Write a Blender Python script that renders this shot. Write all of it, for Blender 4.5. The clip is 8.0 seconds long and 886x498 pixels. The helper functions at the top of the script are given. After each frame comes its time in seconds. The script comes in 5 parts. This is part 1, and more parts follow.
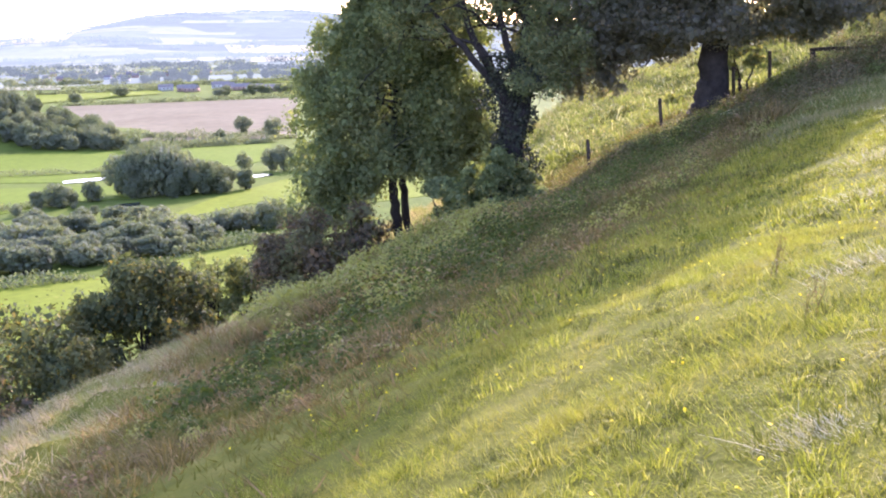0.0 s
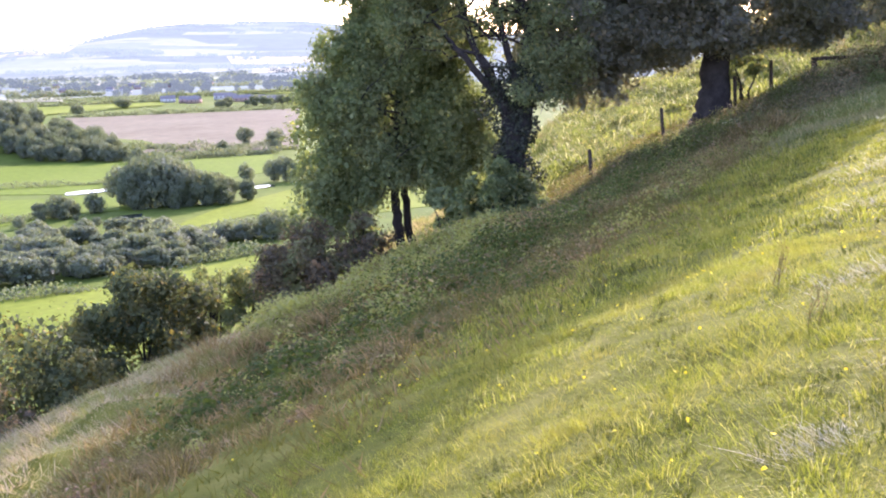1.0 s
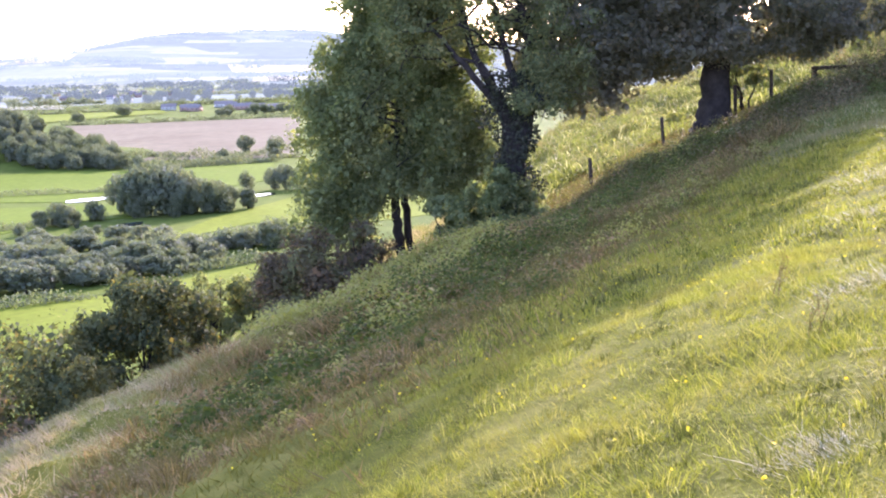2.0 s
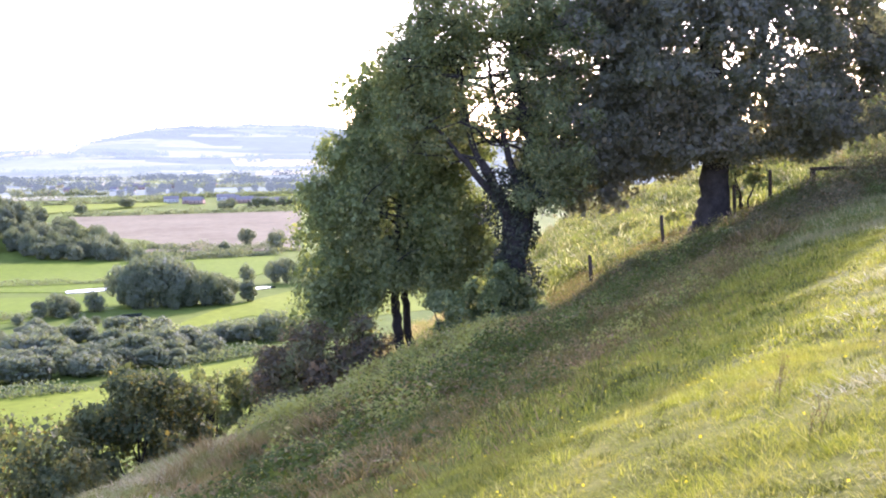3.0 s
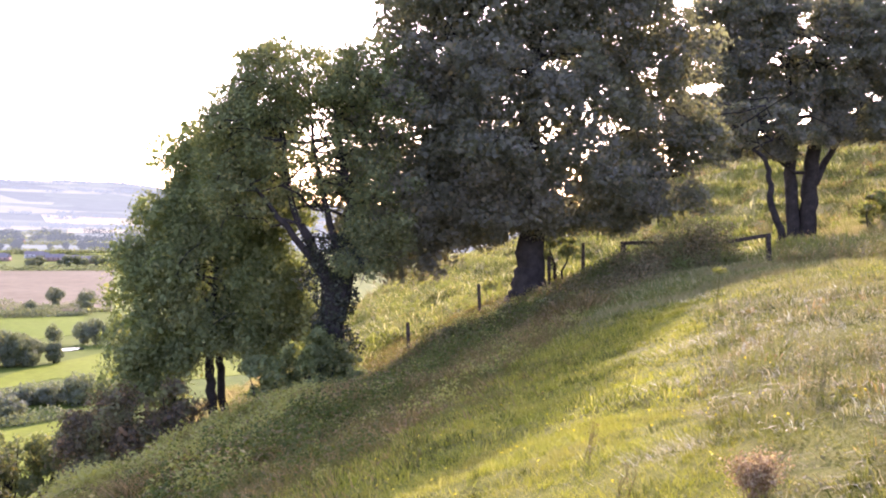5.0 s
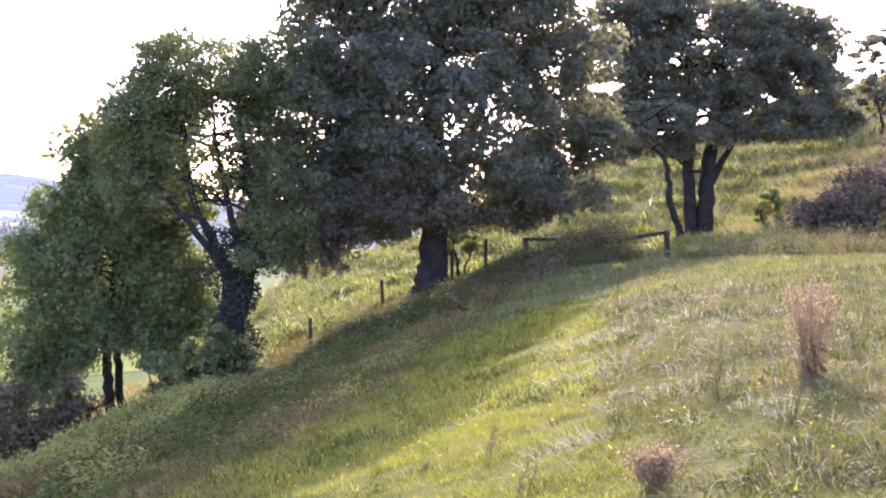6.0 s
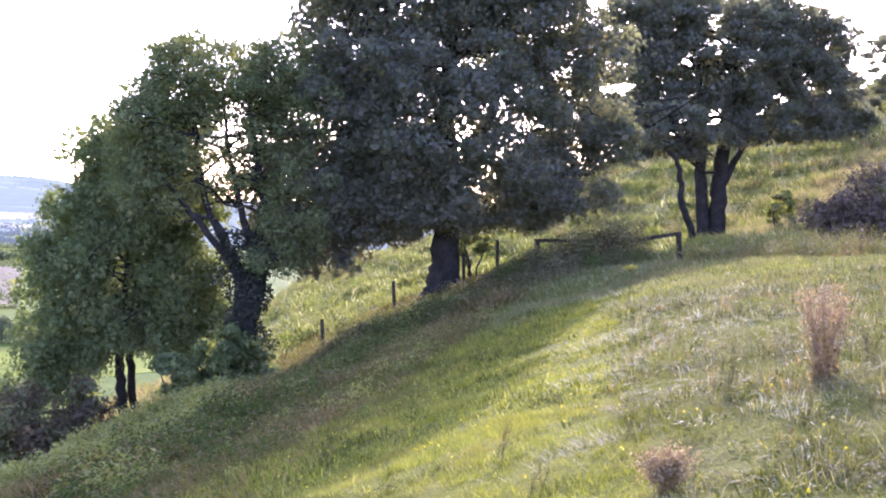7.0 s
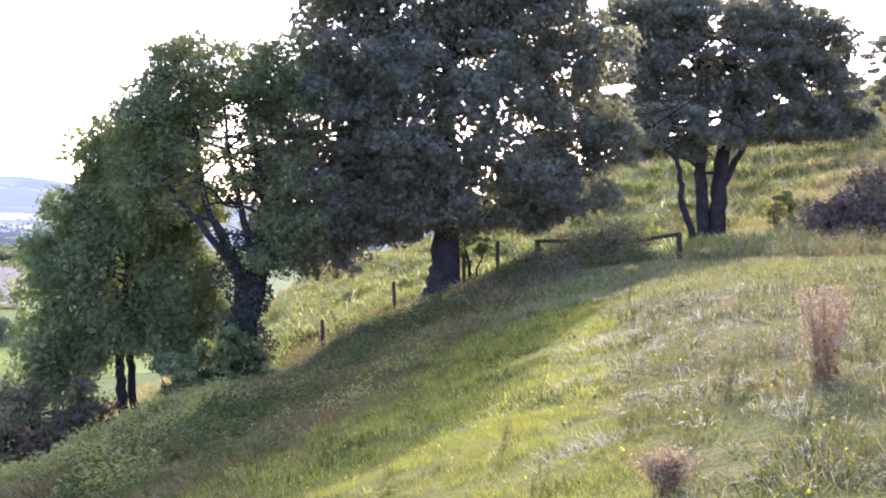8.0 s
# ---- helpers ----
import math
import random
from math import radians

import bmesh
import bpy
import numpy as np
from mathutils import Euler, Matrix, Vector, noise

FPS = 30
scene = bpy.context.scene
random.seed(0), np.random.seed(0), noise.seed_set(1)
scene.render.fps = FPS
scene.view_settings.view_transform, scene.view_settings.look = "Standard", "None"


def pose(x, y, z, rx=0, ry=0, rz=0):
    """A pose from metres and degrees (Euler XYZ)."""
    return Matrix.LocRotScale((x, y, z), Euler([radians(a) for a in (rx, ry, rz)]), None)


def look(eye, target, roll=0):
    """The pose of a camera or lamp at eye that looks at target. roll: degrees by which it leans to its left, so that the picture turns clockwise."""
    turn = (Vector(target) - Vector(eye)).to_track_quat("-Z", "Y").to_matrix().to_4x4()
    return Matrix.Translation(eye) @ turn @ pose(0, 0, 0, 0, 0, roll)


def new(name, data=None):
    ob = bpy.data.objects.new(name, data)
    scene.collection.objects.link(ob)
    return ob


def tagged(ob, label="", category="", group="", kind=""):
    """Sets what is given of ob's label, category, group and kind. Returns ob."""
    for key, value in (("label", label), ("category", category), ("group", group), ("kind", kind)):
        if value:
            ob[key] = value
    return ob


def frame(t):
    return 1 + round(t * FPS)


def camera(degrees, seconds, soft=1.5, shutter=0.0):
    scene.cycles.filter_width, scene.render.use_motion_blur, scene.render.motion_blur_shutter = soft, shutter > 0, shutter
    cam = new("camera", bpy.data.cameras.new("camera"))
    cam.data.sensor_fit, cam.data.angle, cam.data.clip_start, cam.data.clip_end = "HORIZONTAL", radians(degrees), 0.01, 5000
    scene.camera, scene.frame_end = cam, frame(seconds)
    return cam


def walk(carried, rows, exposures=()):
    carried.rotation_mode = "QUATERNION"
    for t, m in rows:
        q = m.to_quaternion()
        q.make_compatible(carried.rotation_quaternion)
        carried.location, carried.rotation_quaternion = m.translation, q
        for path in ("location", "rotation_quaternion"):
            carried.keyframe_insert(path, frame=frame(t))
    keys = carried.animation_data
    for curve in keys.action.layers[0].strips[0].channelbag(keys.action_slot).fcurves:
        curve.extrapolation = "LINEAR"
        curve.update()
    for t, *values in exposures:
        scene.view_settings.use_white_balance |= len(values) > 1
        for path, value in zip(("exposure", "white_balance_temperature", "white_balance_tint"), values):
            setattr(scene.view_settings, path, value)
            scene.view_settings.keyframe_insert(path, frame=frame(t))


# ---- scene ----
cam = camera(40.0, 8.0, soft=2.0)

# the eye of somebody standing on the hillside, who only turns: seconds, yaw, pitch, roll
EYE = (0.0, 0.0, 1.6)
TURNS = [
    (0.0, 0.00, -10.61, 1.77),
    (0.5, -0.03, -10.62, 1.78),
    (1.0, 0.07, -10.12, 1.97),
    (2.3, 0.13, -9.37, 1.75),
    (2.5, 0.17, -7.58, 1.44),
    (3.0, 0.18, -5.24, 1.17),
    (3.5, 0.19, -2.78, 0.70),
    (4.0, -0.71, -2.30, 0.12),
    (4.5, -3.83, -2.18, -0.28),
    (5.0, -8.20, -2.17, -0.78),
    (5.2, -10.45, -2.19, -1.06),
    (6.3, -12.82, -2.32, -1.23),
    (6.5, -12.72, -2.38, -1.07),
    (7.0, -12.19, -2.25, -1.19),
    (7.5, -12.10, -2.19, -1.14),
    (8.0, -12.18, -2.22, -1.18),
]
walk(cam, [(t, pose(*EYE, 90 + pitch, roll, yaw)) for t, yaw, pitch, roll in TURNS],
     exposures=[(0, 2.82, 6000, 41), (3, 2.86, 5900, 42), (4.6, 2.76, 6600, 49), (6.2, 2.72, 5750, 47), (8, 2.72, 5500, 45)])

# ---- light: an autumn sun ahead and to the right, hazy bright sky ----
SUN_AZ, SUN_EL = 20.5, 25.0
world = bpy.data.worlds.new("sky")
scene.world = world
world.use_nodes = True
sky = world.node_tree.nodes.new("ShaderNodeTexSky")
sky.sky_type = "NISHITA"
sky.sun_disc = False
sky.sun_elevation, sky.sun_rotation = radians(SUN_EL), radians(SUN_AZ)
sky.air_density, sky.dust_density, sky.ozone_density = 0.9, 1.0, 0.7
background = world.node_tree.nodes["Background"]
world.node_tree.links.new(sky.outputs[0], background.inputs["Color"])
background.inputs["Strength"].default_value = 0.15
sun_way = Vector((math.sin(radians(SUN_AZ)) * math.cos(radians(SUN_EL)), math.cos(radians(SUN_AZ)) * math.cos(radians(SUN_EL)), math.sin(radians(SUN_EL))))
sun = new("sun", bpy.data.lights.new("sun", "SUN"))
sun.data.energy, sun.data.angle, sun.data.color = 2.3, radians(0.6), (1.0, 0.94, 0.84)
sun.matrix_world = look(sun_way * 200, (0, 0, 0))


# ---- materials ----
def shader(name):
    mat = bpy.data.materials.new(name)
    mat.use_nodes = True
    tree = mat.node_tree
    return mat, tree.nodes, tree.links, tree.nodes["Principled BSDF"], tree.nodes["Material Output"]


def ramp(nodes, stops):
    node = nodes.new("ShaderNodeValToRGB")
    while len(node.color_ramp.elements) < len(stops):
        node.color_ramp.elements.new(0.5)
    for element, (at, colour) in zip(node.color_ramp.elements, stops):
        element.position, element.color = at, (*colour, 1)
    return node


def noise_at(nodes, links, scale, detail=4.0, space="Object", rough=0.6):
    coords = nodes.new("ShaderNodeTexCoord")
    tex = nodes.new("ShaderNodeTexNoise")
    tex.inputs["Scale"].default_value, tex.inputs["Detail"].default_value, tex.inputs["Roughness"].default_value = scale, detail, rough
    if space == "World":
        geo = nodes.new("ShaderNodeNewGeometry")
        links.new(geo.outputs["Position"], tex.inputs["Vector"])
    else:
        links.new(coords.outputs[space], tex.inputs["Vector"])
    return tex


def blend(nodes, links, a, b, factor, mode="MIX"):
    node = nodes.new("ShaderNodeMix")
    node.data_type, node.blend_type = "RGBA", mode
    for socket, value in ((node.inputs[6], a), (node.inputs[7], b), (node.inputs[0], factor)):
        if isinstance(value, bpy.types.NodeSocket):
            links.new(value, socket)
        elif isinstance(value, tuple):
            socket.default_value = (*value, 1)
        else:
            socket.default_value = value
    return node.outputs[2]


def leafy(name, dark, light, odd, odd_share=0.12, through_light=0.45, patch=0.5, rough=0.7, patch_colour=None, spread=(0.38, 0.62)):
    """Leaves and blades: every one its own tone, patches of another tone, and light that comes through."""
    mat, nodes, links, principled, out = shader(name)
    geo = nodes.new("ShaderNodeNewGeometry")
    tone = ramp(nodes, [(0.0, dark), (1.0 - odd_share - 0.02, light), (1.0 - odd_share, odd), (1.0, odd)])
    links.new(geo.outputs["Random Per Island"], tone.inputs[0])
    patches = noise_at(nodes, links, patch, 3.0, "World")
    spots = ramp(nodes, [(spread[0], (0, 0, 0)), (spread[1], (1, 1, 1))])
    links.new(patches.outputs[0], spots.inputs[0])
    colour = blend(nodes, links, tone.outputs[0], patch_colour or light, spots.outputs[0])
    if patch_colour is None:
        colour = blend(nodes, links, tone.outputs[0], blend(nodes, links, tone.outputs[0], (0.75, 0.8, 0.7), 1.0, "MULTIPLY"), spots.outputs[0])
    links.new(colour, principled.inputs["Base Color"])
    principled.inputs["Roughness"].default_value = rough
    principled.inputs["Specular IOR Level"].default_value = 0.06
    passing = nodes.new("ShaderNodeBsdfTranslucent")
    links.new(blend(nodes, links, colour, (1.0, 1.0, 0.45), 1.0, "MULTIPLY"), passing.inputs["Color"])
    mix = nodes.new("ShaderNodeMixShader")
    mix.inputs[0].default_value = through_light
    links.new(principled.outputs[0], mix.inputs[1])
    links.new(passing.outputs[0], mix.inputs[2])
    links.new(mix.outputs[0], out.inputs["Surface"])
    return mat


def mottled(name, stops, scale, fine=None, bump=0.0, rough=0.9, space="World", glow=None, shine=0.02):
    """A matt surface with tones at two scales; glow adds haze as emission."""
    mat, nodes, links, principled, out = shader(name)
    big = noise_at(nodes, links, scale, 5.0, space)
    tone = ramp(nodes, stops)
    links.new(big.outputs[0], tone.inputs[0])
    small = noise_at(nodes, links, fine or scale * 9, 4.0, space)
    fleck = ramp(nodes, [(0.3, (0.72, 0.72, 0.72)), (0.7, (1.0, 1.0, 1.0))])
    links.new(small.outputs[0], fleck.inputs[0])
    links.new(blend(nodes, links, tone.outputs[0], fleck.outputs[0], 1.0, "MULTIPLY"), principled.inputs["Base Color"])
    principled.inputs["Roughness"].default_value = rough
    principled.inputs["Specular IOR Level"].default_value = shine
    if bump:
        node = nodes.new("ShaderNodeBump")
        node.inputs["Strength"].default_value, node.inputs["Distance"].default_value = 0.9, bump
        links.new(small.outputs[0], node.inputs["Height"])
        links.new(node.outputs[0], principled.inputs["Normal"])
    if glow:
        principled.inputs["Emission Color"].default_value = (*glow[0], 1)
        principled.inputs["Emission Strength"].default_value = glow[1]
    return mat


def patchwork(name):
    """Far country: small fields of many tones, greyed and made to glow for haze."""
    mat, nodes, links, principled, out = shader(name)
    geo, squash = nodes.new("ShaderNodeNewGeometry"), nodes.new("ShaderNodeMapping")
    squash.inputs["Scale"].default_value = (0.0036, 0.0085, 0.0)
    squash.inputs["Rotation"].default_value = (0, 0, 0.3)
    cells = nodes.new("ShaderNodeTexVoronoi")
    cells.inputs["Scale"].default_value = 1.0
    links.new(geo.outputs["Position"], squash.inputs["Vector"])
    links.new(squash.outputs[0], cells.inputs["Vector"])
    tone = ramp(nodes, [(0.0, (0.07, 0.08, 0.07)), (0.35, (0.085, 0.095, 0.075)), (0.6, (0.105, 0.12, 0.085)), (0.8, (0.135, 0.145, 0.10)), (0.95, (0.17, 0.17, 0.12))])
    split = nodes.new("ShaderNodeSeparateColor")
    links.new(cells.outputs["Color"], split.inputs[0])
    links.new(split.outputs[0], tone.inputs[0])
    small = noise_at(nodes, links, 0.03, 3.0, "World")
    links.new(blend(nodes, links, tone.outputs[0], blend(nodes, links, (0.6, 0.6, 0.6), (1.0, 1.0, 1.0), small.outputs[0]), 1.0, "MULTIPLY"), principled.inputs["Base Color"])
    principled.inputs["Roughness"].default_value = 1.0
    principled.inputs["Specular IOR Level"].default_value = 0.0
    # bluish emission stands in for haze over the far country
    principled.inputs["Emission Color"].default_value = (*HAZE_GLOW, 1)
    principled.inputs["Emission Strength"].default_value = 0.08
    return mat


# colour of the haze put into far fields and woods as emission
HAZE_GLOW = (0.68, 0.87, 0.95)
M_TURF = mottled("turf", [(0.3, (0.075, 0.08, 0.012)), (0.5, (0.12, 0.12, 0.02)), (0.7, (0.17, 0.155, 0.035))], 1.6, 22.0, 0.03)
M_VALLEY = mottled("valley_marsh", [(0.3, (0.075, 0.105, 0.018)), (0.6, (0.105, 0.135, 0.026)), (0.8, (0.14, 0.145, 0.045))], 0.012, 0.2)
M_HAZED_DISTANCE = patchwork("distance")
M_GRASS = leafy("grass_blades", (0.12, 0.14, 0.022), (0.28, 0.288, 0.052), (0.41, 0.37, 0.13), 0.10, 0.5, 1.7, patch_colour=(0.265, 0.235, 0.06), spread=(0.45, 0.75))
# palest blades carry the bank's sunlit highlights in their colour
M_BANK_GRASS = leafy("bank_grass", (0.09, 0.105, 0.03), (0.22, 0.235, 0.085), (0.42, 0.4, 0.26), 0.16, 0.5, 0.3, patch_colour=(0.17, 0.19, 0.055), spread=(0.45, 0.6))
M_HILL_GRASS = leafy("hill_grass", (0.095, 0.11, 0.038), (0.2, 0.21, 0.08), (0.37, 0.325, 0.2), 0.18, 0.42, 0.35, patch_colour=(0.215, 0.19, 0.10), spread=(0.45, 0.6))
M_ROUGH = leafy("rough_grass", (0.105, 0.082, 0.032), (0.205, 0.155, 0.065), (0.28, 0.19, 0.105), 0.18, 0.4, 0.45, patch_colour=(0.125, 0.12, 0.032), spread=(0.48, 0.6))
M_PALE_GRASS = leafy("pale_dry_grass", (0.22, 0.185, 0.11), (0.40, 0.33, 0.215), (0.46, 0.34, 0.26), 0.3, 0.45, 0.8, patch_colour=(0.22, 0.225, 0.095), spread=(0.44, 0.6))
M_WITHERED = leafy("withered_stems", (0.15, 0.095, 0.052), (0.25, 0.165, 0.09), (0.34, 0.225, 0.135), 0.25, 0.45, 0.7, patch_colour=(0.15, 0.145, 0.042), spread=(0.47, 0.6))
# blades coloured dark to act as the shade between clumps
M_SHADE_TUFT = leafy("shade_dark_tufts", (0.05, 0.06, 0.014), (0.12, 0.13, 0.03), (0.24, 0.22, 0.09), 0.08, 0.36, 0.8)
M_STRAW = leafy("straw", (0.30, 0.25, 0.14), (0.5, 0.44, 0.3), (0.6, 0.56, 0.46), 0.2, 0.3, 2.0)
M_WEED = leafy("weeds", (0.12, 0.112, 0.055), (0.215, 0.195, 0.105), (0.36, 0.31, 0.22), 0.11, 0.4, 1.6, patch_colour=(0.16, 0.165, 0.05), spread=(0.46, 0.58))
M_DOCK = leafy("dock", (0.24, 0.145, 0.105), (0.4, 0.26, 0.19), (0.45, 0.34, 0.25), 0.25, 0.42, 2.0)
M_NETTLE = leafy("nettle", (0.055, 0.075, 0.02), (0.115, 0.135, 0.035), (0.19, 0.14, 0.07), 0.15, 0.4, 0.5)
M_SCRUB = leafy("thorn_scrub", (0.085, 0.065, 0.055), (0.15, 0.115, 0.09), (0.2, 0.145, 0.11), 0.15, 0.35, 0.6, patch_colour=(0.14, 0.14, 0.07), spread=(0.55, 0.65))
M_BANK = leafy("nettle_bank", (0.08, 0.075, 0.035), (0.16, 0.135, 0.07), (0.26, 0.18, 0.11), 0.2, 0.35, 0.5, patch_colour=(0.09, 0.11, 0.03), spread=(0.5, 0.6))
# leaf colour lightened and yellowed as if the sun fell on it
M_BRAMBLE_SUNNY = leafy("bramble", (0.14, 0.16, 0.045), (0.3, 0.305, 0.09), (0.38, 0.3, 0.15), 0.15, 0.45, 0.5, patch_colour=(0.3, 0.29, 0.09))
M_LEAF_ASH = leafy("ash_leaf", (0.135, 0.16, 0.075), (0.235, 0.265, 0.125), (0.32, 0.31, 0.13), 0.06, 0.5, 0.45)
M_LEAF_AIRY = leafy("pale_leaf", (0.12, 0.14, 0.07), (0.2, 0.22, 0.10), (0.28, 0.26, 0.11), 0.12, 0.45, 0.5)
# dark foliage with its colour lifted to grey, imitating veiling glare
M_LEAF_DARK = leafy("glare_greyed_dark_leaf", (0.15, 0.148, 0.128), (0.235, 0.228, 0.188), (0.28, 0.23, 0.16), 0.08, 0.6, 0.4)
M_LEAF_HAW = leafy("hawthorn_leaf", (0.09, 0.075, 0.05), (0.16, 0.12, 0.075), (0.24, 0.15, 0.08), 0.16, 0.4, 0.8, patch_colour=(0.16, 0.165, 0.07), spread=(0.46, 0.62))
M_LEAF_SHRUB = leafy("shrub_leaf", (0.062, 0.078, 0.038), (0.12, 0.13, 0.06), (0.26, 0.2, 0.06), 0.08, 0.34, 0.7, patch_colour=(0.155, 0.14, 0.05), spread=(0.5, 0.7))
# leaf tones paled and greyed to stand in for valley haze
M_LEAF_FIELD = leafy("hazed_hedgerow_leaf", (0.15, 0.168, 0.125), (0.2, 0.22, 0.155), (0.24, 0.23, 0.155), 0.05, 0.45, 0.03)
M_IVY = leafy("ivy_leaf", (0.03, 0.035, 0.025), (0.055, 0.06, 0.04), (0.08, 0.08, 0.05), 0.1, 0.2, 0.8)
M_FLOWER = leafy("yellow_petal", (0.75, 0.55, 0.02), (0.85, 0.68, 0.05), (0.9, 0.75, 0.1), 0.2, 0.3, 2.0)
M_BARK = mottled("bark", [(0.3, (0.022, 0.018, 0.016)), (0.6, (0.042, 0.036, 0.032)), (0.8, (0.075, 0.065, 0.056))], 3.0, 22.0, 0.03, space="Object")
M_POST = mottled("weathered_post", [(0.3, (0.03, 0.024, 0.019)), (0.7, (0.075, 0.06, 0.048))], 6.0, 40.0, 0.006, space="Object")


# ---- mesh helpers ----
def mesh_of(name, verts, faces):
    """A mesh from an (n, 3) array of places and an (m, k) array of corners."""
    me = bpy.data.meshes.new(name)
    k = faces.shape[1]
    me.vertices.add(len(verts))
    me.vertices.foreach_set("co", np.asarray(verts, np.float32).ravel())
    me.loops.add(faces.size)
    me.loops.foreach_set("vertex_index", np.asarray(faces, np.int32).ravel())
    me.polygons.add(len(faces))
    me.polygons.foreach_set("loop_start", np.arange(0, faces.size, k, dtype=np.int32))
    me.update(calc_edges=True)
    me.validate()
    return me


def part(name, me, material, parent, label="", smooth=False):
    me.materials.append(material) if not me.materials else None
    if smooth:
        me.polygons.foreach_set("use_smooth", np.ones(len(me.polygons), bool))
    ob = new(name, me)
    ob.parent = parent
    if label:
        ob["label"] = label
    return ob


def thing(name, at, label, category, group="", turn=0.0, scale=1.0):
    ob = new(name)
    ob.empty_display_size = 0.3
    ob.location, ob.rotation_euler, ob.scale = at, (0, 0, turn), (scale,) * 3
    return tagged(ob, label, category, group)


def leaves(name, rng, places, size, slim=0.5, up=0.0, facing=None, loose=1.0):
    """One small four-cornered leaf or spray at every place; facing: the way each one is turned, loosely."""
    n = len(places)
    normal = rng.normal(size=(n, 3)) * loose + np.array((0, 0, up))
    if facing is not None:
        normal += facing
    normal /= np.linalg.norm(normal, axis=1)[:, None]
    along = np.cross(normal, rng.normal(size=(n, 3)))
    along /= np.linalg.norm(along, axis=1)[:, None]
    across = np.cross(normal, along)
    s = (size * rng.uniform(0.6, 1.35, n))[:, None] * 0.5
    bend = normal * s * rng.uniform(-0.4, 0.4, n)[:, None]
    verts = np.stack([places - along * s, places + across * s * slim + bend, places + along * s, places - across * s * slim + bend], 1).reshape(-1, 3)
    return mesh_of(name, verts, np.arange(4 * n).reshape(n, 4))


def in_ball(rng, n, shell=0.0):
    v = rng.normal(size=(n, 3))
    v /= np.linalg.norm(v, axis=1)[:, None]
    return v * (rng.uniform(shell ** 3, 1, n) ** (1 / 3))[:, None]


def tube(points, radii, sides=8, rng=None, rough=0.0):
    """Rings round a line of points: a trunk or a limb, closed at its tip."""
    points, radii = np.asarray(points, float), np.asarray(radii, float)
    verts, faces = [], []
    for i, (p, r) in enumerate(zip(points, radii)):
        d = points[min(i + 1, len(points) - 1)] - points[max(i - 1, 0)]
        d = d / np.linalg.norm(d)
        side = np.cross(d, (0.31, 0.95, 0.1))
        side /= np.linalg.norm(side)
        other = np.cross(d, side)
        for k in range(sides):
            a = 2 * math.pi * k / sides
            swell = 1 + (rng.uniform(-rough, rough) if rng is not None else 0)
            verts.append(p + (side * math.cos(a) + other * math.sin(a)) * r * swell)
        if i:
            o = i * sides
            faces += [(o - sides + k, o - sides + (k + 1) % sides, o + (k + 1) % sides, o + k) for k in range(sides)]
    return np.array(verts), np.array(faces)


def joined(pieces):
    verts, faces, o = [], [], 0
    for v, f in pieces:
        verts.append(v)
        faces.append(f + o)
        o += len(v)
    return np.concatenate(verts), np.concatenate(faces)


def bent(a, b, n, sag, rng, wander):
    """A line from a to b that sags or rises in the middle and wanders."""
    t = np.linspace(0, 1, n)[:, None]
    line = np.asarray(a) * (1 - t) + np.asarray(b) * t
    line[:, 2] += sag * np.sin(t[:, 0] * math.pi)
    line[1:-1] += rng.normal(size=(n - 2, 3)) * wander
    return line


# ---- the lie of the land ----
def grain(x, y, seed):
    """Smooth noise of unit grain, 0 to 1."""
    ix, iy = np.floor(x), np.floor(y)
    fx, fy = x - ix, y - iy
    fx, fy = fx * fx * (3 - 2 * fx), fy * fy * (3 - 2 * fy)

    def knot(a, b):
        v = np.sin(a * 127.1 + b * 311.7 + seed * 74.7) * 43758.5453
        return v - np.floor(v)
    low = knot(ix, iy) * (1 - fx) + knot(ix + 1, iy) * fx
    high = knot(ix, iy + 1) * (1 - fx) + knot(ix + 1, iy + 1) * fx
    return low * (1 - fy) + high * fy


def uneven(x, y, size, seed=0):
    """Noise at three scales, the largest of that many metres; 0 to 1, mostly near a half."""
    a, b = x * 0.8 + y * 0.6, y * 0.8 - x * 0.6
    return grain(a / size, b / size, seed) * 0.55 + grain(b / size * 2.1 + 5, a / size * 2.1, seed + 1) * 0.3 + grain(a / size * 4.3, b / size * 4.3 + 9, seed + 2) * 0.15


def soft(v, w):
    """A soft hinge: 0 below, v above, rounded over w."""
    return 0.5 * (v + np.sqrt(v * v + w * w))


